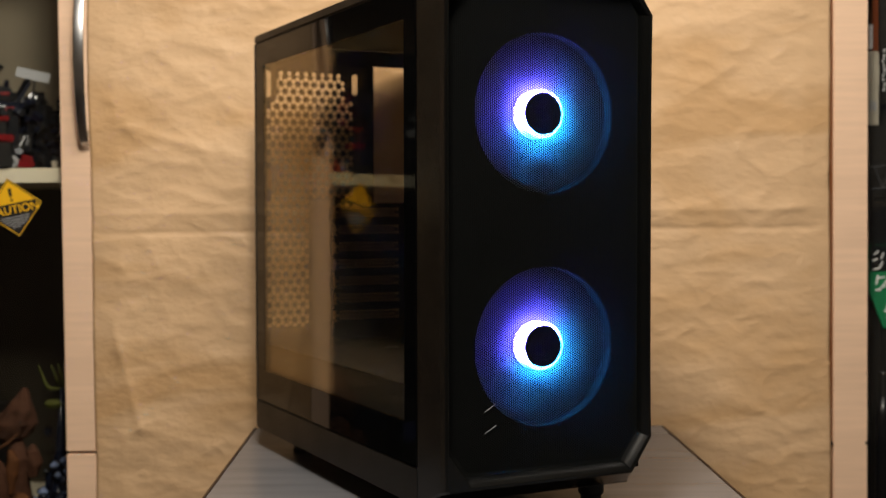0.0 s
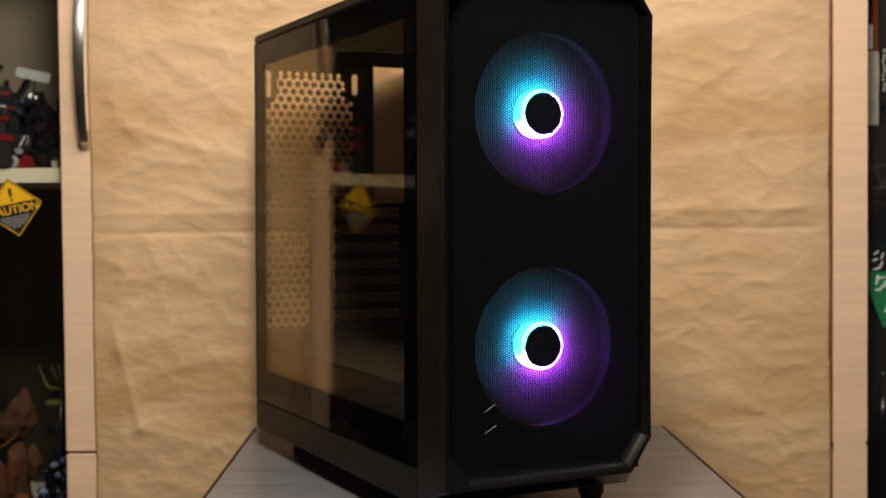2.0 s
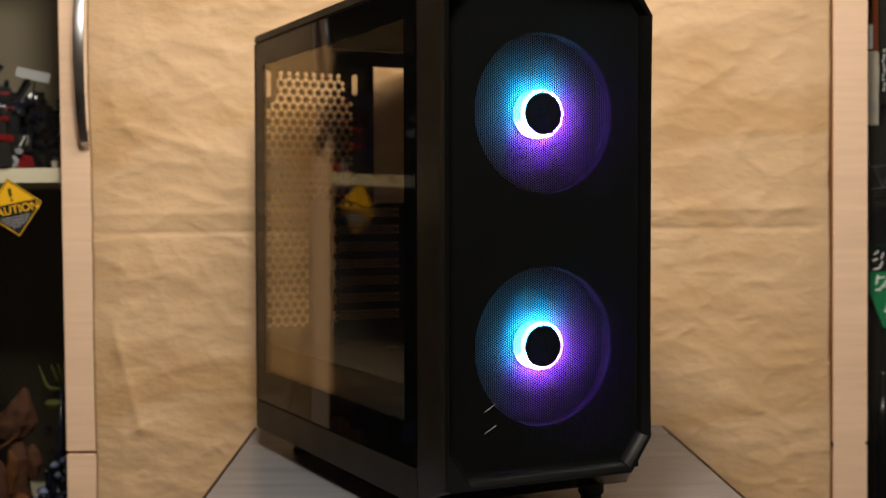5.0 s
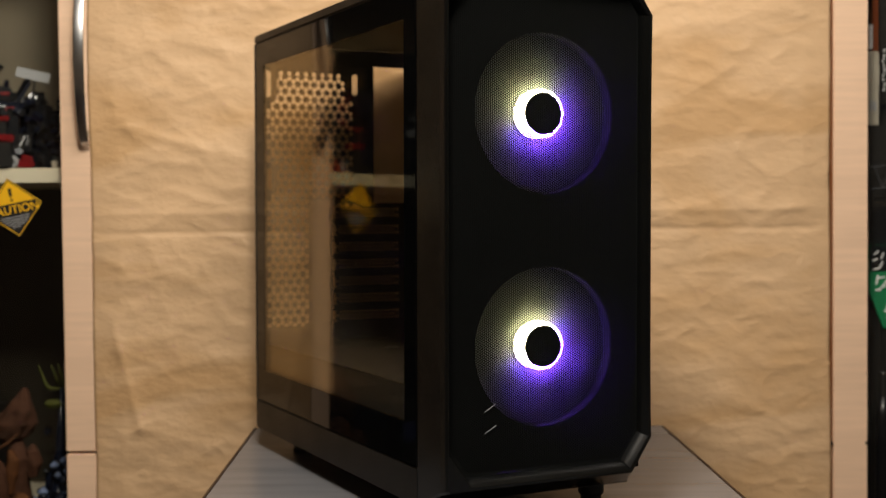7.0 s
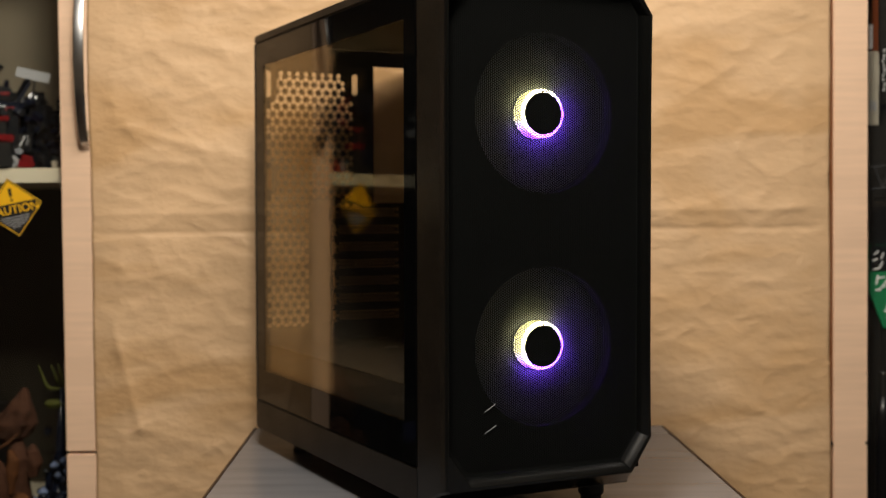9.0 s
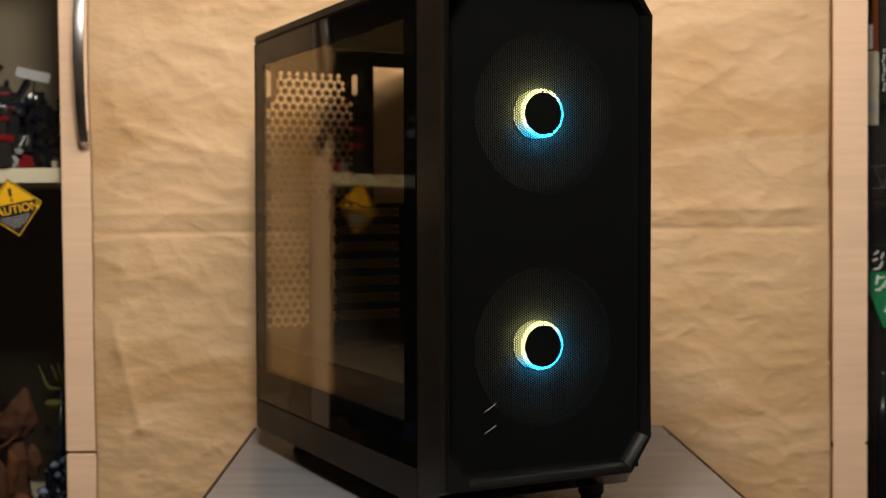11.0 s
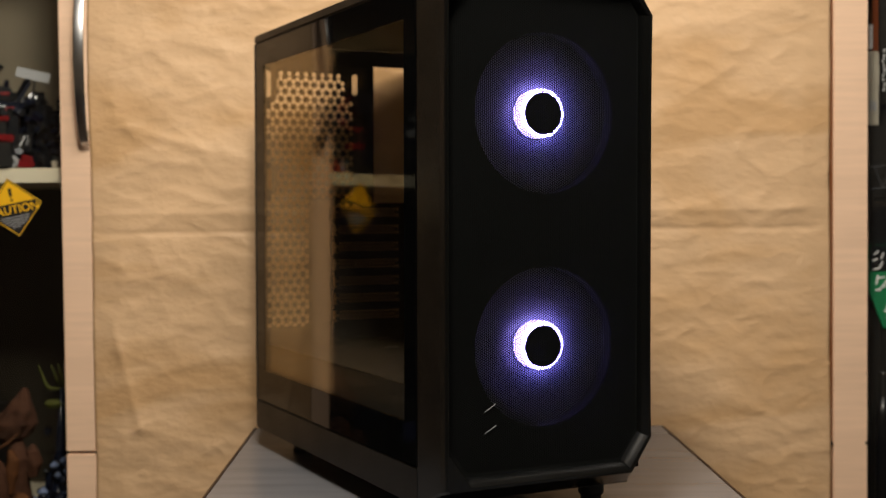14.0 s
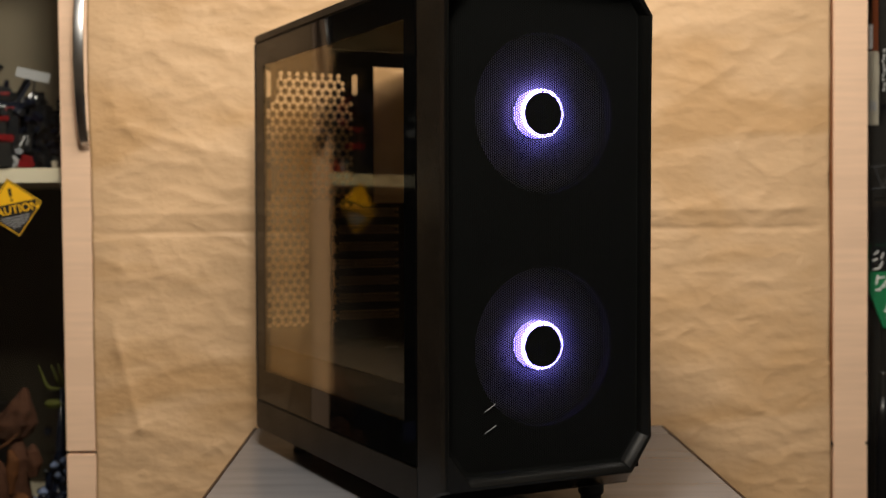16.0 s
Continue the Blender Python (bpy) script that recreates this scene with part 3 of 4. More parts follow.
# a pale card leaning on the toys
card = empty("display_card", pose(-0.4965, 1.607, 1.2030, -12, 13, 6))
part("card", box(-0.0215, 0.0215, -0.0006, 0.0006, -0.0068, 0.0068, 0.0003), M_GREYTEXT, card)
part("card_stand", tube([(0.004, 0.002, -0.0070), (0.012, 0.02, -0.118)], 0.0012, 6), M_CHARCOAL, card)
tagged(card, "small pale card on a thin stand among toys", "card")
pot = many("small_pot", [(cyl(0.0035, 0.010, pose(0, 0, 0.005), 16, 0.005, bevel=0.0008), M_CREAM)], pose(-0.4685, 1.60, SHELF_Z), "tiny cream pot on the shelf", "pot")


def caution_sticker():
    """Diamond sticker on the glass with yellow and black print."""
    st = empty("caution_sticker", pose(-0.5072, FRONT + 0.0074, 1.0312, 0, -11.5, 0))
    r = 0.0376

    def flat(pts, y, mat, name, label=""):
        bm = bmesh.new()
        a = [bm.verts.new((px, y, pz)) for px, pz in pts]
        f = bm.faces.new(a)
        ext = bmesh.ops.extrude_face_region(bm, geom=[f])
        bmesh.ops.translate(bm, vec=(0, 0.0003, 0), verts=[v for v in ext["geom"] if isinstance(v, bmesh.types.BMVert)])
        bmesh.ops.recalc_face_normals(bm, faces=bm.faces)
        return part(name, bm, mat, st, label)

    dia = lambda k: [(0, -k), (k, 0), (0, k), (-k, 0)]
    flat(dia(r), 0.0, M_PRINT, "sticker_back", "black diamond sticker")
    for i in range(4):
        (ax, az), (bx, bz) = dia(r * 0.975)[i], dia(r * 0.975)[(i + 1) % 4]
        flat([(ax, az), (bx, bz), (bx * 0.962, bz * 0.962), (ax * 0.962, az * 0.962)], -0.0003, M_YELLOW, "border")
    h = 0.0052
    flat([(-(r * 0.9 - h), h), (r * 0.9 - h, h), (0, r * 0.9)], -0.0003, M_YELLOW, "triangle", "yellow warning triangle")
    flat([(-0.0014, 0.0135), (0.0014, 0.0135), (0.0021, 0.0245), (-0.0021, 0.0245)], -0.0006, M_PRINT, "exclamation_bar")
    flat([(0.0016 * math.cos(a), 0.0095 + 0.0016 * math.sin(a)) for a in [2 * math.pi * i / 12 for i in range(12)]], -0.0006, M_PRINT, "exclamation_dot")
    cu = bpy.data.curves.new("caution_text", "FONT")
    cu.body, cu.size, cu.extrude, cu.align_x, cu.align_y, cu.offset = "CAUTION", 0.0142, 0.00015, "CENTER", "CENTER", 0.00020
    cu.materials.append(M_YELLOW)
    tx = new("caution_text", cu)
    tx.parent = st
    tx.matrix_basis = pose(0, -0.0006, -0.0030, 90)
    words = random.Random(8)
    for w, z in ((0.036, -0.0118), (0.033, -0.0150), (0.028, -0.0182), (0.021, -0.0214), (0.012, -0.0246)):
        x = -w / 2
        while x < w / 2 - 0.002:
            x2 = min(w / 2, x + words.uniform(0.003, 0.008))
            flat([(x, z - 0.0008), (x2, z - 0.0008), (x2, z + 0.0008), (x, z + 0.0008)], -0.0003, M_GREYTEXT, "text_bar")
            x = x2 + 0.0012
    return tagged(st, "yellow and black diamond caution sticker on cabinet glass", "sticker")


caution_sticker()


def blob(rings, seg=14, seed=0):
    """Uneven rounded body out of (radius x, radius y, x, y, z) rings."""
    seg, rings, out, fine = seg * 2, [Vector(r) for r in rings], [], []
    for p, q in zip(rings, rings[1:]):
        fine += [p.lerp(q, (1 - math.cos(math.pi * k / 5)) / 2) for k in range(5)]
    for rx, ry, x, y, z in [tuple(v) for v in fine + rings[-1:]]:
        row = []
        for i in range(seg):
            a = 2 * math.pi * i / seg
            k = 1 + 0.30 * noise.noise(Vector((math.cos(a) * 1.6, z * 45, math.sin(a) * 1.6 + seed))) + 0.14 * noise.noise(Vector((math.cos(a) * 5, z * 130, math.sin(a) * 5 + seed)))
            row.append((x + rx * math.cos(a) * k, y + ry * math.sin(a) * k, z))
        out.append(row)
    return loft(out, caps=(True, True))


# a hunched winged figure: raised wing above, body and arm below, tan oval foot
many("brown_figurine", [(blob([(0.006, 0.008, -0.016, 0, 0.122), (0.020, 0.014, -0.014, 0, 0.132), (0.027, 0.016, -0.008, 0, 0.150), (0.019, 0.014, -0.003, 0, 0.168), (0.010, 0.009, 0.002, 0, 0.184), (0.003, 0.004, 0.005, 0, 0.196)], 16, 3), M_BROWN),
                        (blob([(0.014, 0.016, -0.004, 0.002, 0.0), (0.017, 0.016, -0.005, 0, 0.055), (0.014, 0.013, -0.004, -0.004, 0.085), (0.016, 0.014, -0.003, -0.004, 0.105), (0.008, 0.008, -0.006, 0, 0.126)], 16, 5), M_BROWN),
                        (blob([(0.005, 0.005, -0.012, -0.016, 0.060), (0.0085, 0.007, -0.009, -0.016, 0.085), (0.0075, 0.007, -0.006, -0.016, 0.105), (0.003, 0.003, -0.010, -0.014, 0.118)], 12, 7), M_OCHRE),
                        (tube([(-0.030, -0.013, 0.126), (-0.022, -0.016, 0.121), (-0.012, -0.016, 0.127), (0.000, -0.014, 0.139)], [0.001, 0.0022, 0.0022, 0.001], 8), M_OCHRE),
                        (blob([(0.006, 0.006, 0.015, -0.004, 0.080), (0.010, 0.009, 0.017, -0.004, 0.098), (0.008, 0.007, 0.015, -0.004, 0.114), (0.003, 0.003, 0.014, 0, 0.122)], 12, 9), M_BROWN)],
     pose(-0.520, 1.605, LOW_Z), "weathered brown winged figurine with ochre edges", "figurine", smooth=True)
many("brown_figurine", [(blob([(0.016, 0.02, 0, 0, 0), (0.020, 0.02, 0, 0, 0.05), (0.013, 0.016, 0.003, 0, 0.09), (0.006, 0.008, 0, 0, 0.105)], 14, 9), M_BROWN)],
     pose(-0.548, 1.585, LOW_Z), "small brown figurine on the lower shelf", "figurine", smooth=True)
knobs = random.Random(5)
for x, y, h, w, mats, label in ((-0.4660, 1.590, 0.112, 0.010, (M_PALEBLUE, M_NAVY, M_PALEBLUE), "pale blue and navy ornament with a knobbly shape"),
                                (-0.4870, 1.575, 0.074, 0.009, (M_PALEBLUE, M_NAVY, M_BLUE), "small pale blue ornament beside a figurine"),
                                (-0.4850, 1.625, 0.148, 0.014, (M_NAVY, M_CHARCOAL, M_NAVY), "dark navy ornament among figurines")):
    lumps = [(cyl(w, h * 0.55, pose(0, 0, h * 0.275), 20, w * 0.75, bevel=0.002), M_NAVY)]
    for i in range(11):
        r = knobs.uniform(0.0035, 0.0075)
        px, py, pz = knobs.uniform(-w, w) * 0.8, knobs.uniform(-w, w) * 0.8, h * knobs.uniform(0.5, 0.93)
        lumps.append((blob([(r * 0.3, r * 0.3, px, py, pz - r), (r, r, px, py, pz), (r * 0.3, r * 0.3, px, py, pz + r)], 6, i), mats[i % 3]))
    many("ornament", lumps, pose(x, y, LOW_Z), label, "ornament", smooth=True)
many("small_ornament", [(blob([(0.010, 0.008, 0, 0, 0), (0.012, 0.009, 0, 0, 0.04), (0.011, 0.008, 0.002, 0, 0.06), (0.005, 0.004, 0, 0, 0.067)], 12, 8), M_OCHRE)], pose(-0.510, 1.565, LOW_Z), "small tan ornament on the lower shelf", "ornament", smooth=True)
dragon = [(-0.0155 + 0.034 * u ** 1.3, 0.003 * math.sin(9 * u), 0.226 - 0.030 * math.sin(math.pi / 2 * min(1, u * 1.6)) - 0.001 * u) for u in [i / 14 for i in range(15)]]
many("lime_serpent", [(tube(dragon, [0.0010 + 0.0015 * math.sin(math.pi * i / 14) for i in range(15)], 8), M_LIME),
                      (tube([(0.004, 0, 0.0), (0.002, 0, 0.06), (0.010, 0.002, 0.12), (0.014, 0, 0.197)], [0.010, 0.007, 0.006, 0.0025], 10), M_NAVY),
                      (blob([(0.010, 0.007, 0.004, 0, 0.171), (0.014, 0.009, 0.004, 0, 0.176), (0.009, 0.006, 0.004, 0, 0.181)], 14, 6), M_LIME),
                      (tube([(0.009, 0.002, 0.200), (0.005, 0, 0.216), (0.001, -0.002, 0.227)], [0.0018, 0.0014, 0.0007], 6), M_LIME),
                      (tube([(0.015, 0.002, 0.197), (0.014, 0, 0.213), (0.010, -0.002, 0.228)], [0.0018, 0.0014, 0.0007], 6), M_LIME)],
     pose(-0.4790, 1.600, LOW_Z), "lime green horned serpent ornament on a dark stem", "ornament", smooth=True)

for bx0, bx1, by, bh, mats in ((-0.66, -0.58, 1.62, 0.16, (M_PRINT, M_NAVY, M_CHARCOAL)), (-0.76, -0.67, 1.60, 0.12, (M_CHARCOAL, M_BLUE, M_PRINT)), (-0.87, -0.775, 1.61, 0.19, (M_NAVY, M_PRINT, M_GREYTEXT)), (-0.99, -0.885, 1.60, 0.14, (M_PRINT, M_CHARCOAL, M_BLUE)), (-1.12, -1.0, 1.60, 0.20, (M_CHARCOAL, M_NAVY, M_PRINT))):
    shelf_box(bx0, bx1, by, by + 0.12, LOW_Z, bh, mats, "dark carton on the lower cabinet shelf", "storage_box")
# right cabinet
TALL = 0.5275
shelf_box(0.5900, 0.7100, 1.588, 1.75, LOW_Z, TALL, (M_PRINT, M_CHARCOAL, M_PRINT), "tall black carton with boxes on top", "storage_box")
shelf_box(0.5890, 0.6032, 1.590, 1.6025, LOW_Z + TALL, 0.097, (M_CREAM, M_CREAM, M_GREYTEXT), "cream box standing on a black carton", "storage_box")
orange = empty("orange_board", pose(0.6048, 1.6085, LOW_Z + TALL))
part("board", box(-0.0040, 0.0036, -0.002, 0.002, 0, 0.22, 0.0006), M_ORANGE, orange)
part("clip", box(-0.0082, -0.0042, -0.003, 0.003, 0.102, 0.134, 0.0006), M_WHITE, orange, "white clip on its edge")
tagged(orange, "narrow orange board upright behind a cream box", "board")
black_box = empty("black_box", pose(0.6440, 1.632, LOW_Z + TALL))
part("carton", box(-0.0325, 0.060, -0.018, 0.030, 0, 0.26, 0.0015), M_PRINT, black_box)
for i in range(9):
    part("text_bar", turned(box(-0.0008, 0.0008, -0.0003, 0.0003, -0.0023, 0.0023), pose(-0.0258 + 0.0012 * math.sin(i * 1.9), -0.0184, 0.049 + i * 0.0064, 0, 14 + 25 * math.sin(i * 2.3), 0)), M_WHITE, black_box)
part("printed_patch", box(-0.0290, -0.0215, -0.0184, -0.0178, 0.016, 0.030), M_CHARCOAL, black_box, "dark grey printed patch")
tagged(black_box, "black carton with white script on its front", "box")
green = empty("sign_board", pose(0.5990, 1.580, LOW_Z))


def slab(pts, y0, y1):
    return loft([[(x, y0, z) for x, z in pts], [(x, y1, z) for x, z in pts]], caps=(True, True))


part("board", slab([(-0.012, 0.312), (0.0065, 0.264), (0.060, 0.252), (0.060, 0.372), (-0.012, 0.372)], 0.0, 0.004), M_GREEN, green, "green board cut to a slant")
part("dark_heading", box(-0.0118, 0.0598, -0.0006, -0.0001, 0.338, 0.3718), M_CHARCOAL, green)
part("board_foot", box(0.0065, 0.05, 0.0041, 0.0075, 0, 0.27, 0.001), M_PRINT, green)
for x, z, w, h, a in ((-0.0035, 0.362, 0.008, 0.0022, 35), (-0.0045, 0.353, 0.007, 0.0022, 20), (0.003, 0.346, 0.011, 0.0022, 62), (-0.004, 0.341, 0.007, 0.0022, 15), (0.0045, 0.358, 0.009, 0.0022, 68),
                      (-0.002, 0.327, 0.013, 0.0026, 78), (0.0035, 0.330, 0.010, 0.0026, 12), (0.0085, 0.322, 0.010, 0.0026, 70), (0.004, 0.317, 0.012, 0.0026, 55), (-0.0015, 0.314, 0.006, 0.0026, 10),
                      (0.012, 0.294, 0.016, 0.0030, 74), (0.010, 0.286, 0.007, 0.0026, 8), (0.014, 0.279, 0.009, 0.0026, 20), (0.019, 0.330, 0.014, 0.0030, 75), (0.022, 0.300, 0.014, 0.0030, 70)):
    part("text_bar", turned(box(-w / 2, w / 2, -0.0012, -0.0002, -h / 2, h / 2, 0.0002), pose(x, 0, z, 0, -a, 0)), M_WHITE, green)
tagged(green, "green and black sign board with white lettering bars", "sign")
truss = empty("metal_truss", pose(0.605, 1.572, LOW_Z))
for a, b in (((-0.02, 0, 0.4445), (0.05, 0, 0.4520)), ((-0.02, 0, 0.4730), (0.05, 0, 0.4790)), ((-0.014, 0, 0.473), (-0.004, 0, 0.446)), ((-0.004, 0, 0.446), (0.006, 0, 0.475)), ((0.006, 0, 0.475), (0.018, 0, 0.448)), ((0.018, 0, 0.448), (0.03, 0, 0.477)), ((0.04, 0, 0.451), (0.04, 0.0, 0.25))):
    part("bar", tube([a, b], 0.0008, 6), M_STEELGREY, truss)
part("truss_base", box(0.025, 0.060, -0.006, 0.006, 0, 0.25), M_PRINT, truss)
tagged(truss, "small grey metal truss on a dark block", "truss")
bottle = empty("dark_bottle", pose(0.6010, 1.5685, LOW_Z))
part("bottle_body", lathe([(0.0, 0.0), (0.0085, 0.0), (0.0095, 0.003), (0.0095, 0.150), (0.0060, 0.178), (0.0, 0.178)], 24, pose(0, 0, 0, 90)), M_GLOSS, bottle, smooth=True)
part("cap", lathe([(0.0, 0.1782), (0.0055, 0.1782), (0.0055, 0.206), (0.0045, 0.2085), (0.0, 0.2085)], 20, pose(0, 0, 0, 90)), M_PRINT, bottle, "black cap")
tagged(bottle, "slim glossy black bottle on the lower shelf", "bottle")

# ---------- small table ----------


# Tabletop and case lean a little right, turned to fit the camera's view.
AXIS = Vector(TARGET) - Vector(EYE)
TILT = Matrix.Translation(EYE) @ Matrix.Rotation(radians(0.457), 4, AXIS) @ Matrix.Translation(-Vector(EYE))


def table():
    t = empty("side_table", pose(0, 0, 0))
    top = [part("tabletop", box(-0.2030, 0.3083, 0.62, 1.5385, 0.727, 0.75, 0.0015), M_TABLE, t, "grey laminate tabletop with streaks"),
           part("edge_band", box(0.3085, 0.3109, 0.62, 1.5385, 0.7275, 0.7503, 0.0004), M_TABLE_EDGE, t, "brown edge band"),
           part("edge_band", box(-0.2056, -0.2032, 0.62, 1.5385, 0.7275, 0.7503, 0.0004), M_TABLE_EDGE, t, "brown edge band"),
           part("apron", box(-0.145, 0.24, 0.66, 0.672, 0.67, 0.7268), M_STEEL, t), part("apron", box(-0.145, 0.24, 1.476, 1.488, 0.67, 0.7268), M_STEEL, t)]
    for ob in top:
        ob.matrix_basis = TILT
    for x in (-0.18, 0.245):
        for y in (0.65, 1.47):
            part("leg", box(x, x + 0.03, y, y + 0.03, 0.0, 0.7266 - 0.00795 * (x + 0.015), 0.002), M_STEEL, t)
    return tagged(t, "small side table with grey streaked top", "table")


table()

# ---------- the computer case ----------
CASE = Matrix.Translation((0.0011, 0, 0)) @ TILT @ pose(0.02115, 0.98029, 0.772, 0, 0, 25.473)
CW, CD, CH = 0.214, 0.487, 0.4507
FAN_X, FAN_Z = 0.1098, (0.3337, 0.1331)
case = tagged(empty("computer_case", CASE), "black tower case with glass side and mesh front on table", "computer case")


def octagon(x0, x1, z0, z1, cx, cz, y, left=None, waist=0.0):
    """Rectangle with cut corners; left: the cut of the left corners, where it differs; waist: how far its right side draws in between the corners."""
    lx, lz = (cx, cz) if left is None else (left, left)
    side = [(x1 - waist * k, y, z) for k, z in ((0, z0 + cz), (0.6, z0 + cz + 0.035), (1, z0 + cz + 0.075), (1, z1 - cz - 0.075), (0.6, z1 - cz - 0.035), (0, z1 - cz))]
    return [(x0 + lx, y, z0), (x1 - cx, y, z0), *side, (x1 - cx, y, z1), (x0 + lx, y, z1), (x0, y, z1 - lz), (x0, y, z0 + lz)]


def front_bezel():
    rings = [octagon(0.0, 0.2140, 0.0005, 0.4507, 0.002, 0.002, 0.0525),
             octagon(0.0, 0.2060, 0.019, 0.4507, 0.0208, 0.030, 0.010, 0.002, 0.0015),
             octagon(0.0006, 0.2037, 0.0207, 0.4500, 0.0206, 0.030, 0.0025, 0.002, 0.0013),
             octagon(0.0024, 0.2022, 0.0220, 0.4490, 0.0204, 0.0295, 0.0, 0.002, 0.0010),
             octagon(0.0032, 0.1998, 0.0245, 0.4470, 0.0198, 0.0280, 0.0)]
    first, last = (0.0036, 0.1994, 0.0249, 0.4466, 0.0197, 0.0277), (0.0060, 0.1935, 0.0322, 0.4440, 0.0170, 0.0233)
    for k in range(9):
        u = k / 8
        v = 0.75 * u + 0.25 * math.sin(u * math.pi / 2)
        rings.append(octagon(*[p + (q - p) * v for p, q in zip(first, last)], 0.0003 + 0.0099 * (0.75 * u + 0.25 * (1 - math.cos(u * math.pi / 2)))))
    bez = part("front_bezel", loft(rings), M_BLACK, case, "black plastic bezel with chamfered corners")
    return bez


front_bezel()


def highlight_strip():
    """Rounded glossy strip added on the bezel's lower cut corner to catch a highlight."""
    out, rows = Vector((-0.56, -0.59, 0.58)), []
    for k in (0.03, 0.97):
        front, back = Vector((0.1797 + 0.0197 * k, 0.0003, 0.0249 + 0.0277 * k)), Vector((0.1765 + 0.0170 * k, 0.0102, 0.0322 + 0.0233 * k))
        bulge = [front.lerp(back, 0.04 + 0.92 * u) + out * (0.0004 + 0.0010 * math.sin(math.pi * u)) for u in [i / 8 for i in range(9)]]
        rows.append(bulge + [back - out * 0.0004, front - out * 0.0004])
    part("highlight_strip", loft(rows, caps=(True, True)), M_HIGHLIGHT, case, "added glossy black strip catching a highlight")


highlight_strip()

X0, X1, Z0, Z1, CXM, CZM = 0.0060, 0.1935, 0.0322, 0.4440, 0.0170, 0.0233


def in_front(x, z, pad=0.0):
    dx, dz = min(x - X0, X1 - x) - pad, min(z - Z0, Z1 - z) - pad
    return dx > 0 and dz > 0 and dx / CXM + dz / CZM > 1


def mesh_kind(x, z, i, j):
    if not in_front(x, z, -0.0012):
        return None
    return "hole" if in_front(x, z, 0.0012) else "solid"


sheet("front_mesh", perforated(0.00210, 0.00167, X0, X1, Z0, Z1, 0.0100, mesh_kind, True, 0.0006), M_MESH, case, "fine black steel mesh")

# two slanted silver strokes of the maker's mark
for z0, z1 in ((0.0838, 0.0904), (0.0660, 0.0720)):
    part("mark", tube([(0.0408, 0.0095, z0), (0.0516, 0.0095, z1)], 0.00021, 6), M_MARK, case, "thin slanted silver stroke")


def chassis_front():
    """Steel plate behind the mesh with two round openings."""
    bm = bmesh.new()
    seg, R, half = 64, 0.0690, 0.0735
    for k in range(2):
        zc = FAN_Z[k]
        a, b = [], []
        for i in range(seg):
            t = 2 * math.pi * i / seg
            c, s = math.cos(t), math.sin(t)
            q = half / max(abs(c), abs(s))
            a.append((FAN_X + R * c, 0.0268, zc + R * s))
            b.append((FAN_X + q * c, 0.0268, zc + q * s))
        aa = [(x, 0.0290, z) for x, y, z in a]
        loft([b, a, aa], bm=bm)
    lo, hi = FAN_Z[1], FAN_Z[0]
    for x0, x1, z0, z1 in ((0.004, FAN_X - half, 0.02, 0.44), (FAN_X + half, 0.208, 0.02, 0.44), (FAN_X - half, FAN_X + half, 0.02, lo - half),
                           (FAN_X - half, FAN_X + half, lo + half, hi - half), (FAN_X - half, FAN_X + half, hi + half, 0.44)):
        vs = [bm.verts.new(p) for p in ((x0, 0.0268, z0), (x1, 0.0268, z0), (x1, 0.0268, z1), (x0, 0.0268, z1))]
        bm.faces.new(vs)
    part("front_plate", bm, M_HUB, case)


chassis_front()


def chassis():
    s = 0.0012
    part("top_panel", box(0.0, CW, 0.0530, CD, 0.4414, CH, 0.0015), M_STEEL, case)
    part("side_strip", box(0.0, 0.010, 0.0530, CD, 0.0, 0.0326, 0.0010), M_STEEL, case)
    part("floor_panel", box(0.0102, CW, 0.0530, CD, 0.0, 0.004), M_INNER, case)
    part("far_side_panel", box(CW - s, CW, 0.0530, CD, 0.0042, 0.4412), M_STEEL, case)
    part("tray", box(0.1885, 0.1900, 0.070, CD - 0.008, 0.098, 0.438), M_INNER, case)
    part("rear_post", box(0.0, 0.0085, CD - 0.006, CD, 0.0328, 0.4412), M_STEEL, case)
    # The top's brown tone is a reflection put into its colour.
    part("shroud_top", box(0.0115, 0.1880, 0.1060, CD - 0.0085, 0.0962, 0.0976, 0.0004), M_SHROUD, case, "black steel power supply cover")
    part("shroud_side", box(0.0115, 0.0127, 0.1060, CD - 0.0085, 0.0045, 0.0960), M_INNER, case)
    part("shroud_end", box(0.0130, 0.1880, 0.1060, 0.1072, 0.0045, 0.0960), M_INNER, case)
    for x in (0.025, 0.172):
        for y in (0.055, 0.420):
            part("foot", lathe([(0.0, -0.0222), (0.0108, -0.0222), (0.0114, -0.0212), (0.0114, -0.0182), (0.0098, -0.0166), (0.0096, -0.0120), (0.0112, -0.0104), (0.0118, -0.0090), (0.0118, -0.0004), (0.0, -0.0004)], 28, pose(x + 0.013, y + 0.014, 0, 90)), M_RUBBER, case, "round black rubber foot", smooth=False)


chassis()


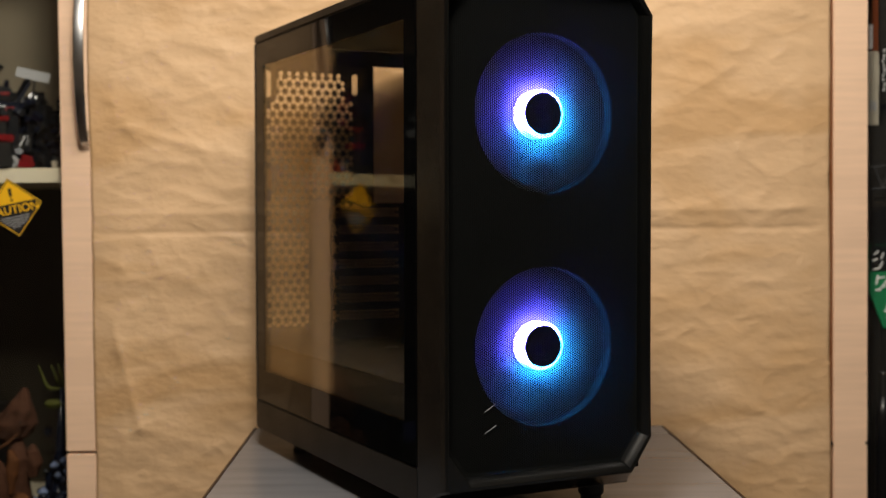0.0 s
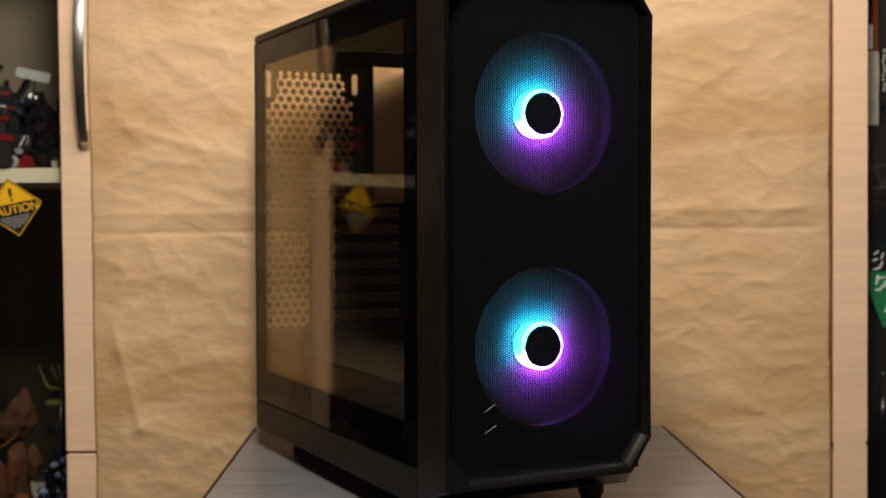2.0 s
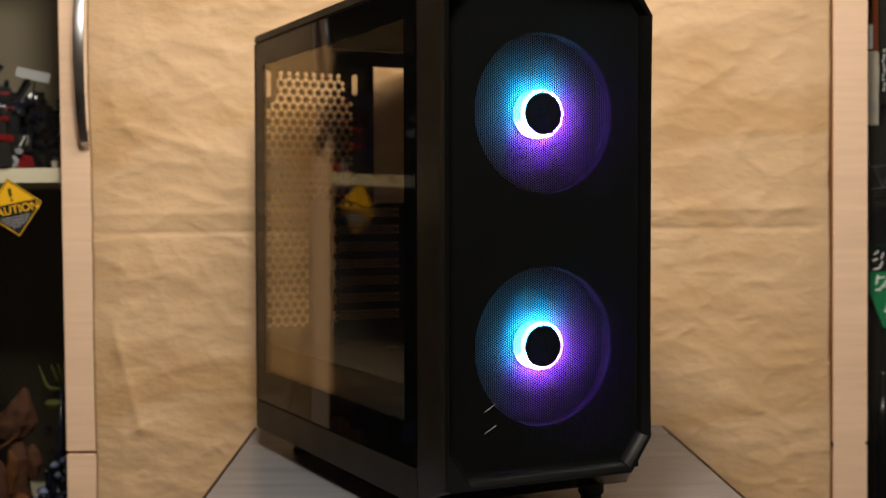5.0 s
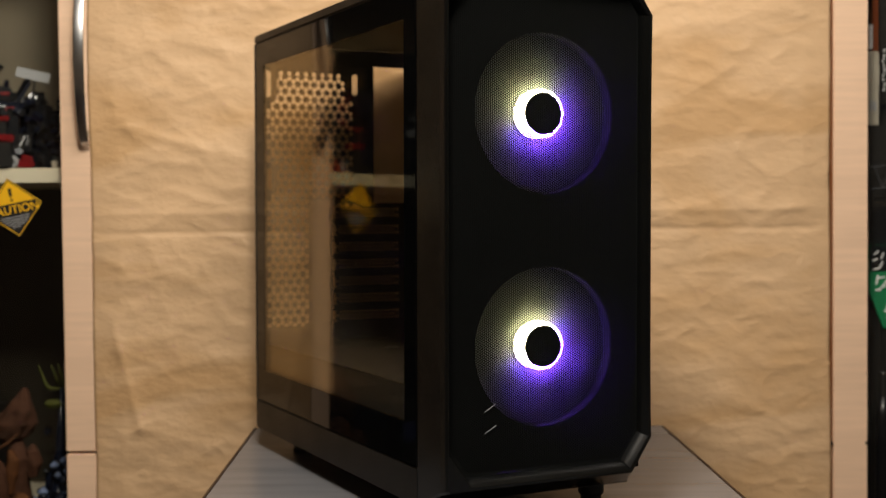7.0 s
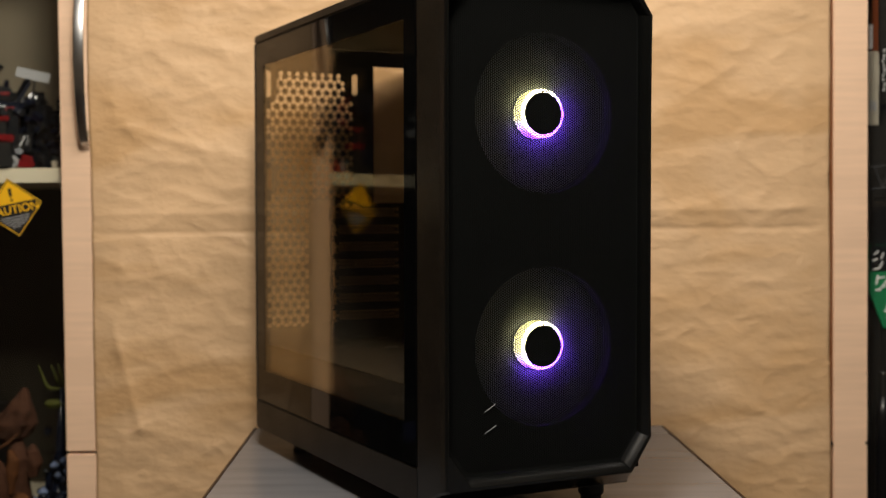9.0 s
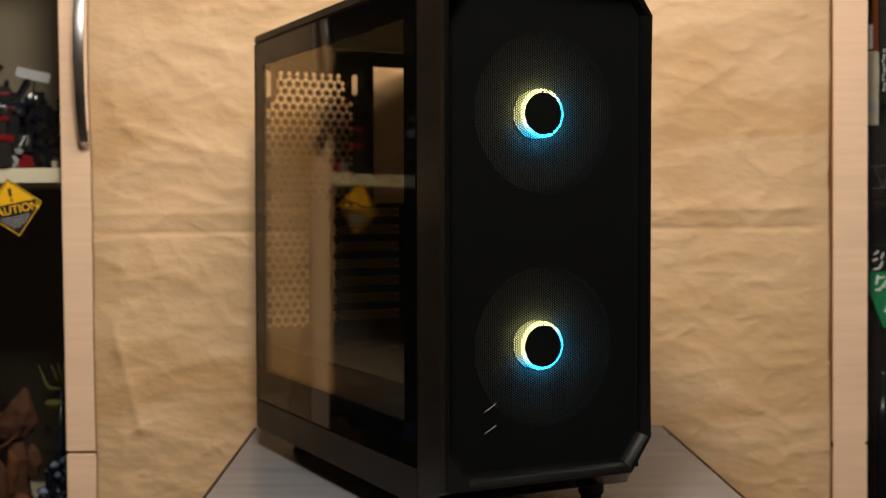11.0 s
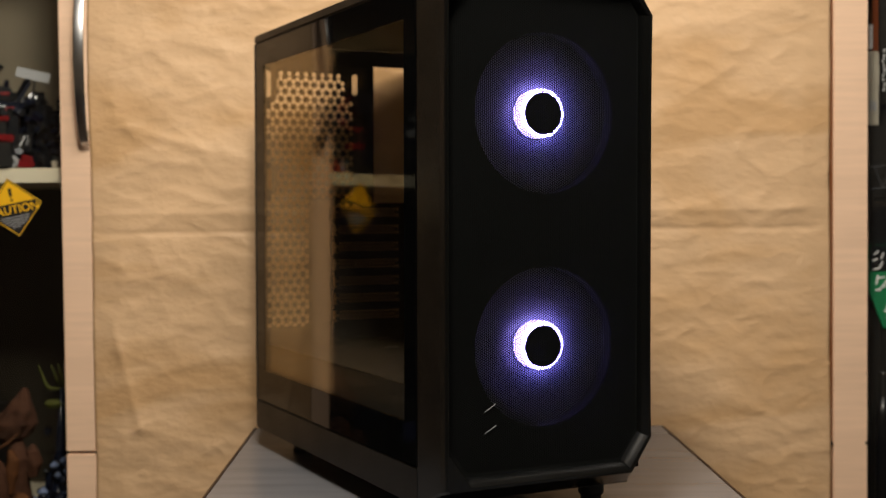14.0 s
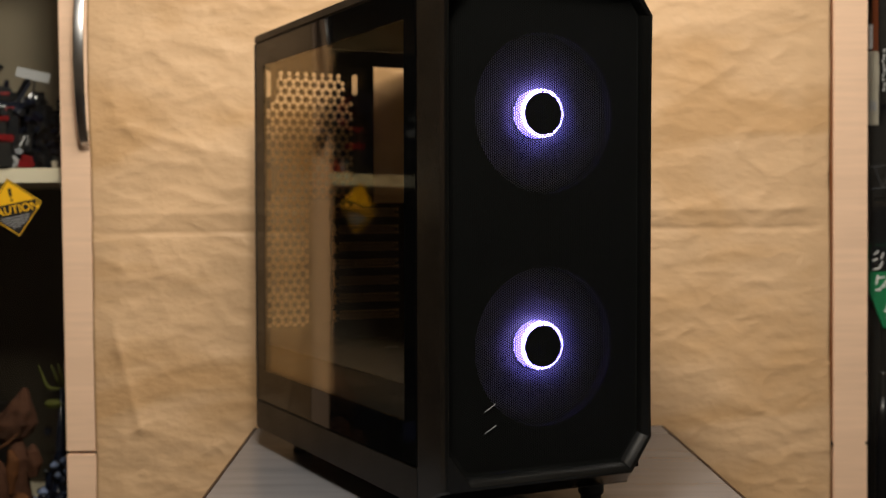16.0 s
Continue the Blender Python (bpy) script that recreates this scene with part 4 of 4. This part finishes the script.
def glass_side():
    gx0, gx1 = 0.0, 0.004
    y0, y1, z0, z1 = 0.0560, 0.4842, 0.0333, 0.4408
    wy0, wy1, wz0, wz1 = 0.0795, 0.4560, 0.0690, 0.4140
    panel = part("glass_panel", box(gx0 + 0.0006, gx1, wy0, wy1, wz0, wz1), M_GLASS, case, "tinted glass side window")
    panel.visible_shadow = False
    bm = bmesh.new()
    outer = lambda x, e=0.0: [(x, y0 + e, z0 + e), (x, y1 - e, z0 + e), (x, y1 - e, z1 - e), (x, y0 + e, z1 - e)]
    inner = lambda x: [(x, wy0, wz0), (x, wy1, wz0), (x, wy1, wz1), (x, wy0, wz1)]
    loft([inner(gx0 + 0.0003), outer(gx0 + 0.0003, 0.0006), outer(gx0 + 0.001), outer(gx1), inner(gx1), inner(gx0 + 0.0003)], bm=bm)
    part("glass_border", bm, M_FRIT, case, "glossy black printed glass border")


glass_side()


def rear_panel():
    """Steel rear wall with vents, port opening and slot covers."""
    y = CD - 0.0070
    SLOTS = ((0.0135, 0.380, 0.413), (0.1213, 0.386, 0.413), (0.0135, 0.274, 0.300))
    io = (0.1458, 0.1868, 0.2598, 0.4247)

    def vents(x, z, i, j):
        if not (0.004 < x < 0.128 and 0.105 < z < 0.430):
            return None
        if z < 0.256 and x > 0.0915:
            return None
        for sx, sz0, sz1 in SLOTS:
            if abs(x - sx) < 0.0075 and sz0 - 0.003 < z < sz1 + 0.003:
                return None
        top = 0.0215 < x < 0.1075 and 0.377 < z < 0.4105
        mid = 0.0100 < x < 0.1185 and 0.262 < z < 0.377
        low = 0.0100 < x < 0.0610 and 0.114 < z < 0.262
        if not (top or mid or low):
            return "solid"
        return "solid" if (i + (j % 2) * 2) % 3 == 0 else "hole"

    sheet("rear_vents", perforated(0.0059, 0.0057, 0.0040, 0.130, 0.1055, 0.430, y, vents, True), M_INNER, case, "black steel vent with round holes")
    for sx, sz0, sz1 in SLOTS:
        n, a, b = 20, [], []
        for i in range(n):
            t = 2 * math.pi * i / n
            c, q = math.cos(t), math.sin(t)
            zc = sz1 - 0.0045 if q >= 0 else sz0 + 0.0045
            a.append((sx + 0.0036 * c, y - 0.0008, zc + 0.0036 * q))
            b.append((sx + 0.0112 * c, y - 0.0008, zc + 0.0112 * q))
        part("slot_rim", loft([a, b]), M_INNER, case)
    bm = bmesh.new()
    for x0, x1, z0, z1 in ((0.0086, CW - 0.0014, 0.4225, 0.441), (0.1285, 0.1458, 0.2598, 0.4245), (0.1868, CW - 0.0014, 0.004, 0.4245), (0.1285, 0.1868, 0.2540, 0.2598), (0.1780, 0.1868, 0.004, 0.2540), (0.0086, 0.178, 0.004, 0.1118)):
        box(x0, x1, y - 0.0006, y + 0.0006, z0, z1, bm=bm)
    part("rear_wall", bm, M_INNER, case)
    for k in range(7):
        z = 0.2475 - k * 0.0204
        def cover(x, zz, i, j, z=z):
            if not (0.0955 < x < 0.1765 and z - 0.0068 < zz < z + 0.0068):
                return None
            return "hole" if 0.099 < x < 0.173 and abs(zz - z) < 0.005 else "solid"
        sheet("slot_cover", perforated(0.0044, 0.0026, 0.0955, 0.1765, z - 0.0066, z + 0.0068, y - 0.0022, cover), M_INNER, case, "perforated steel slot cover")
        part("slot_bar", box(0.094, 0.178, y - 0.0006, y + 0.0006, z - 0.0140, z - 0.0062), M_INNER, case)


rear_panel()


def fan(k):
    """Frame, spinning impeller and lit hub ring."""
    f = empty("fan")
    f.parent = case
    f.location = (FAN_X, 0.0295, FAN_Z[k])
    tagged(f, "case fan with frosted blades and lit hub")
    seg = 64
    sq = lambda y, h: [(h * c / max(abs(c), abs(s)), y, h * s / max(abs(c), abs(s))) for c, s in ((math.cos(2 * math.pi * i / seg), math.sin(2 * math.pi * i / seg)) for i in range(seg))]
    ci = lambda y, r: [(r * math.cos(2 * math.pi * i / seg), y, r * math.sin(2 * math.pi * i / seg)) for i in range(seg)]
    part("fan_frame", loft([sq(0.0, 0.070), sq(0.025, 0.070), ci(0.025, 0.0690), ci(0.012, 0.0685), ci(0.0, 0.0692), sq(0.0, 0.070)]), M_FRAME, f, "black square fan frame")
    # motor and struts at the back
    part("motor", lathe([(0.0, 0.0175), (0.0205, 0.0175), (0.0205, 0.0248), (0.0, 0.0248)]), M_BLACK, f)
    for a in (20, 110, 200, 290):
        part("strut", tube([(0.020 * math.cos(radians(a)), 0.0235, 0.020 * math.sin(radians(a))), (0.0668 * math.cos(radians(a + 12)), 0.0235, 0.0668 * math.sin(radians(a + 12)))], 0.0016, 6), M_BLACK, f)
    imp = empty("impeller")
    imp.parent = f
    part("hub_cap", lathe([(0.0, -0.0012), (0.006, -0.0012), (0.0064, -0.0009), (0.0157, -0.0009), (0.0175, -0.0004), (0.0181, 0.0003), (0.0181, 0.0010), (0.0, 0.0010)]), M_HUB, imp, "black hub cap")
    n, steps = 9, 8
    for b in range(n):
        rings = []
        for i in range(steps + 1):
            u = i / steps
            r = 0.0226 + (0.0676 - 0.0226) * u
            a0 = 2 * math.pi * b / n + 0.35 * u
            half = 0.36 - 0.06 * u
            lift, back = 0.0060 - 0.0022 * u, 0.0150 - 0.0068 * (1 - math.exp(-u / 0.22))
            row = []
            for q in (-1, -0.33, 0.33, 1):
                a = a0 + half * q
                row.append((r * math.cos(a), back + lift * q + 0.001 * (1 - q * q), r * math.sin(a)))
            for q in (1, 0.33, -0.33, -1):
                a = a0 + half * q
                row.append((r * math.cos(a), back + 0.0013 + lift * q + 0.001 * (1 - q * q), r * math.sin(a)))
            rings.append(row)
        part("blade", loft(rings, caps=(True, True)), M_BLADE, imp, smooth=True)
    base = CASE @ Vector((FAN_X, 0.0295, FAN_Z[k]))
    axis = CASE.to_3x3() @ Vector((0, 1, 0))
    ring = part("lit_ring", lathe([(0.0170, 0.0012), (0.0202, 0.0013), (0.0210, 0.0021), (0.0212, 0.0035), (0.0212, 0.0100), (0.0212, 0.0150), (0.0204, 0.0166), (0.0170, 0.0170)]), led_material(base, axis), f, "glowing ring round the hub", smooth=True)
    return imp, ring


fans = [fan(0), fan(1)]

# ---------- movement ----------


def glow(t):
    """How bright the rings are: one breath in two and a half seconds."""
    return 0.007 + 0.993 * (1 - math.cos(2 * math.pi * (t - 1.17) / 2.507)) / 2


def pair(t):
    """Which pair of colours shows."""
    return sum(t >= s for s in (1.55, 3.67, 5.3, 9.1, 12.45))


def motions():
    for imp, ring in fans:
        walk(imp, [(k / FPS, pose(0, 0, 0, 0, 77.0 * k, 0)) for k in range(0, 16 * FPS + 1)])
        rows = []
        for k in range(0, 16 * FPS + 1):
            t = k / FPS
            if k % 3 == 0 or pair(t) != pair(t + 1 / FPS) or pair(t) != pair(t - 1 / FPS):
                rows.append((t, pose(0, LED_TRAVEL * glow(t), LED_STEP * pair(t))))
        walk(ring, rows)


motions()
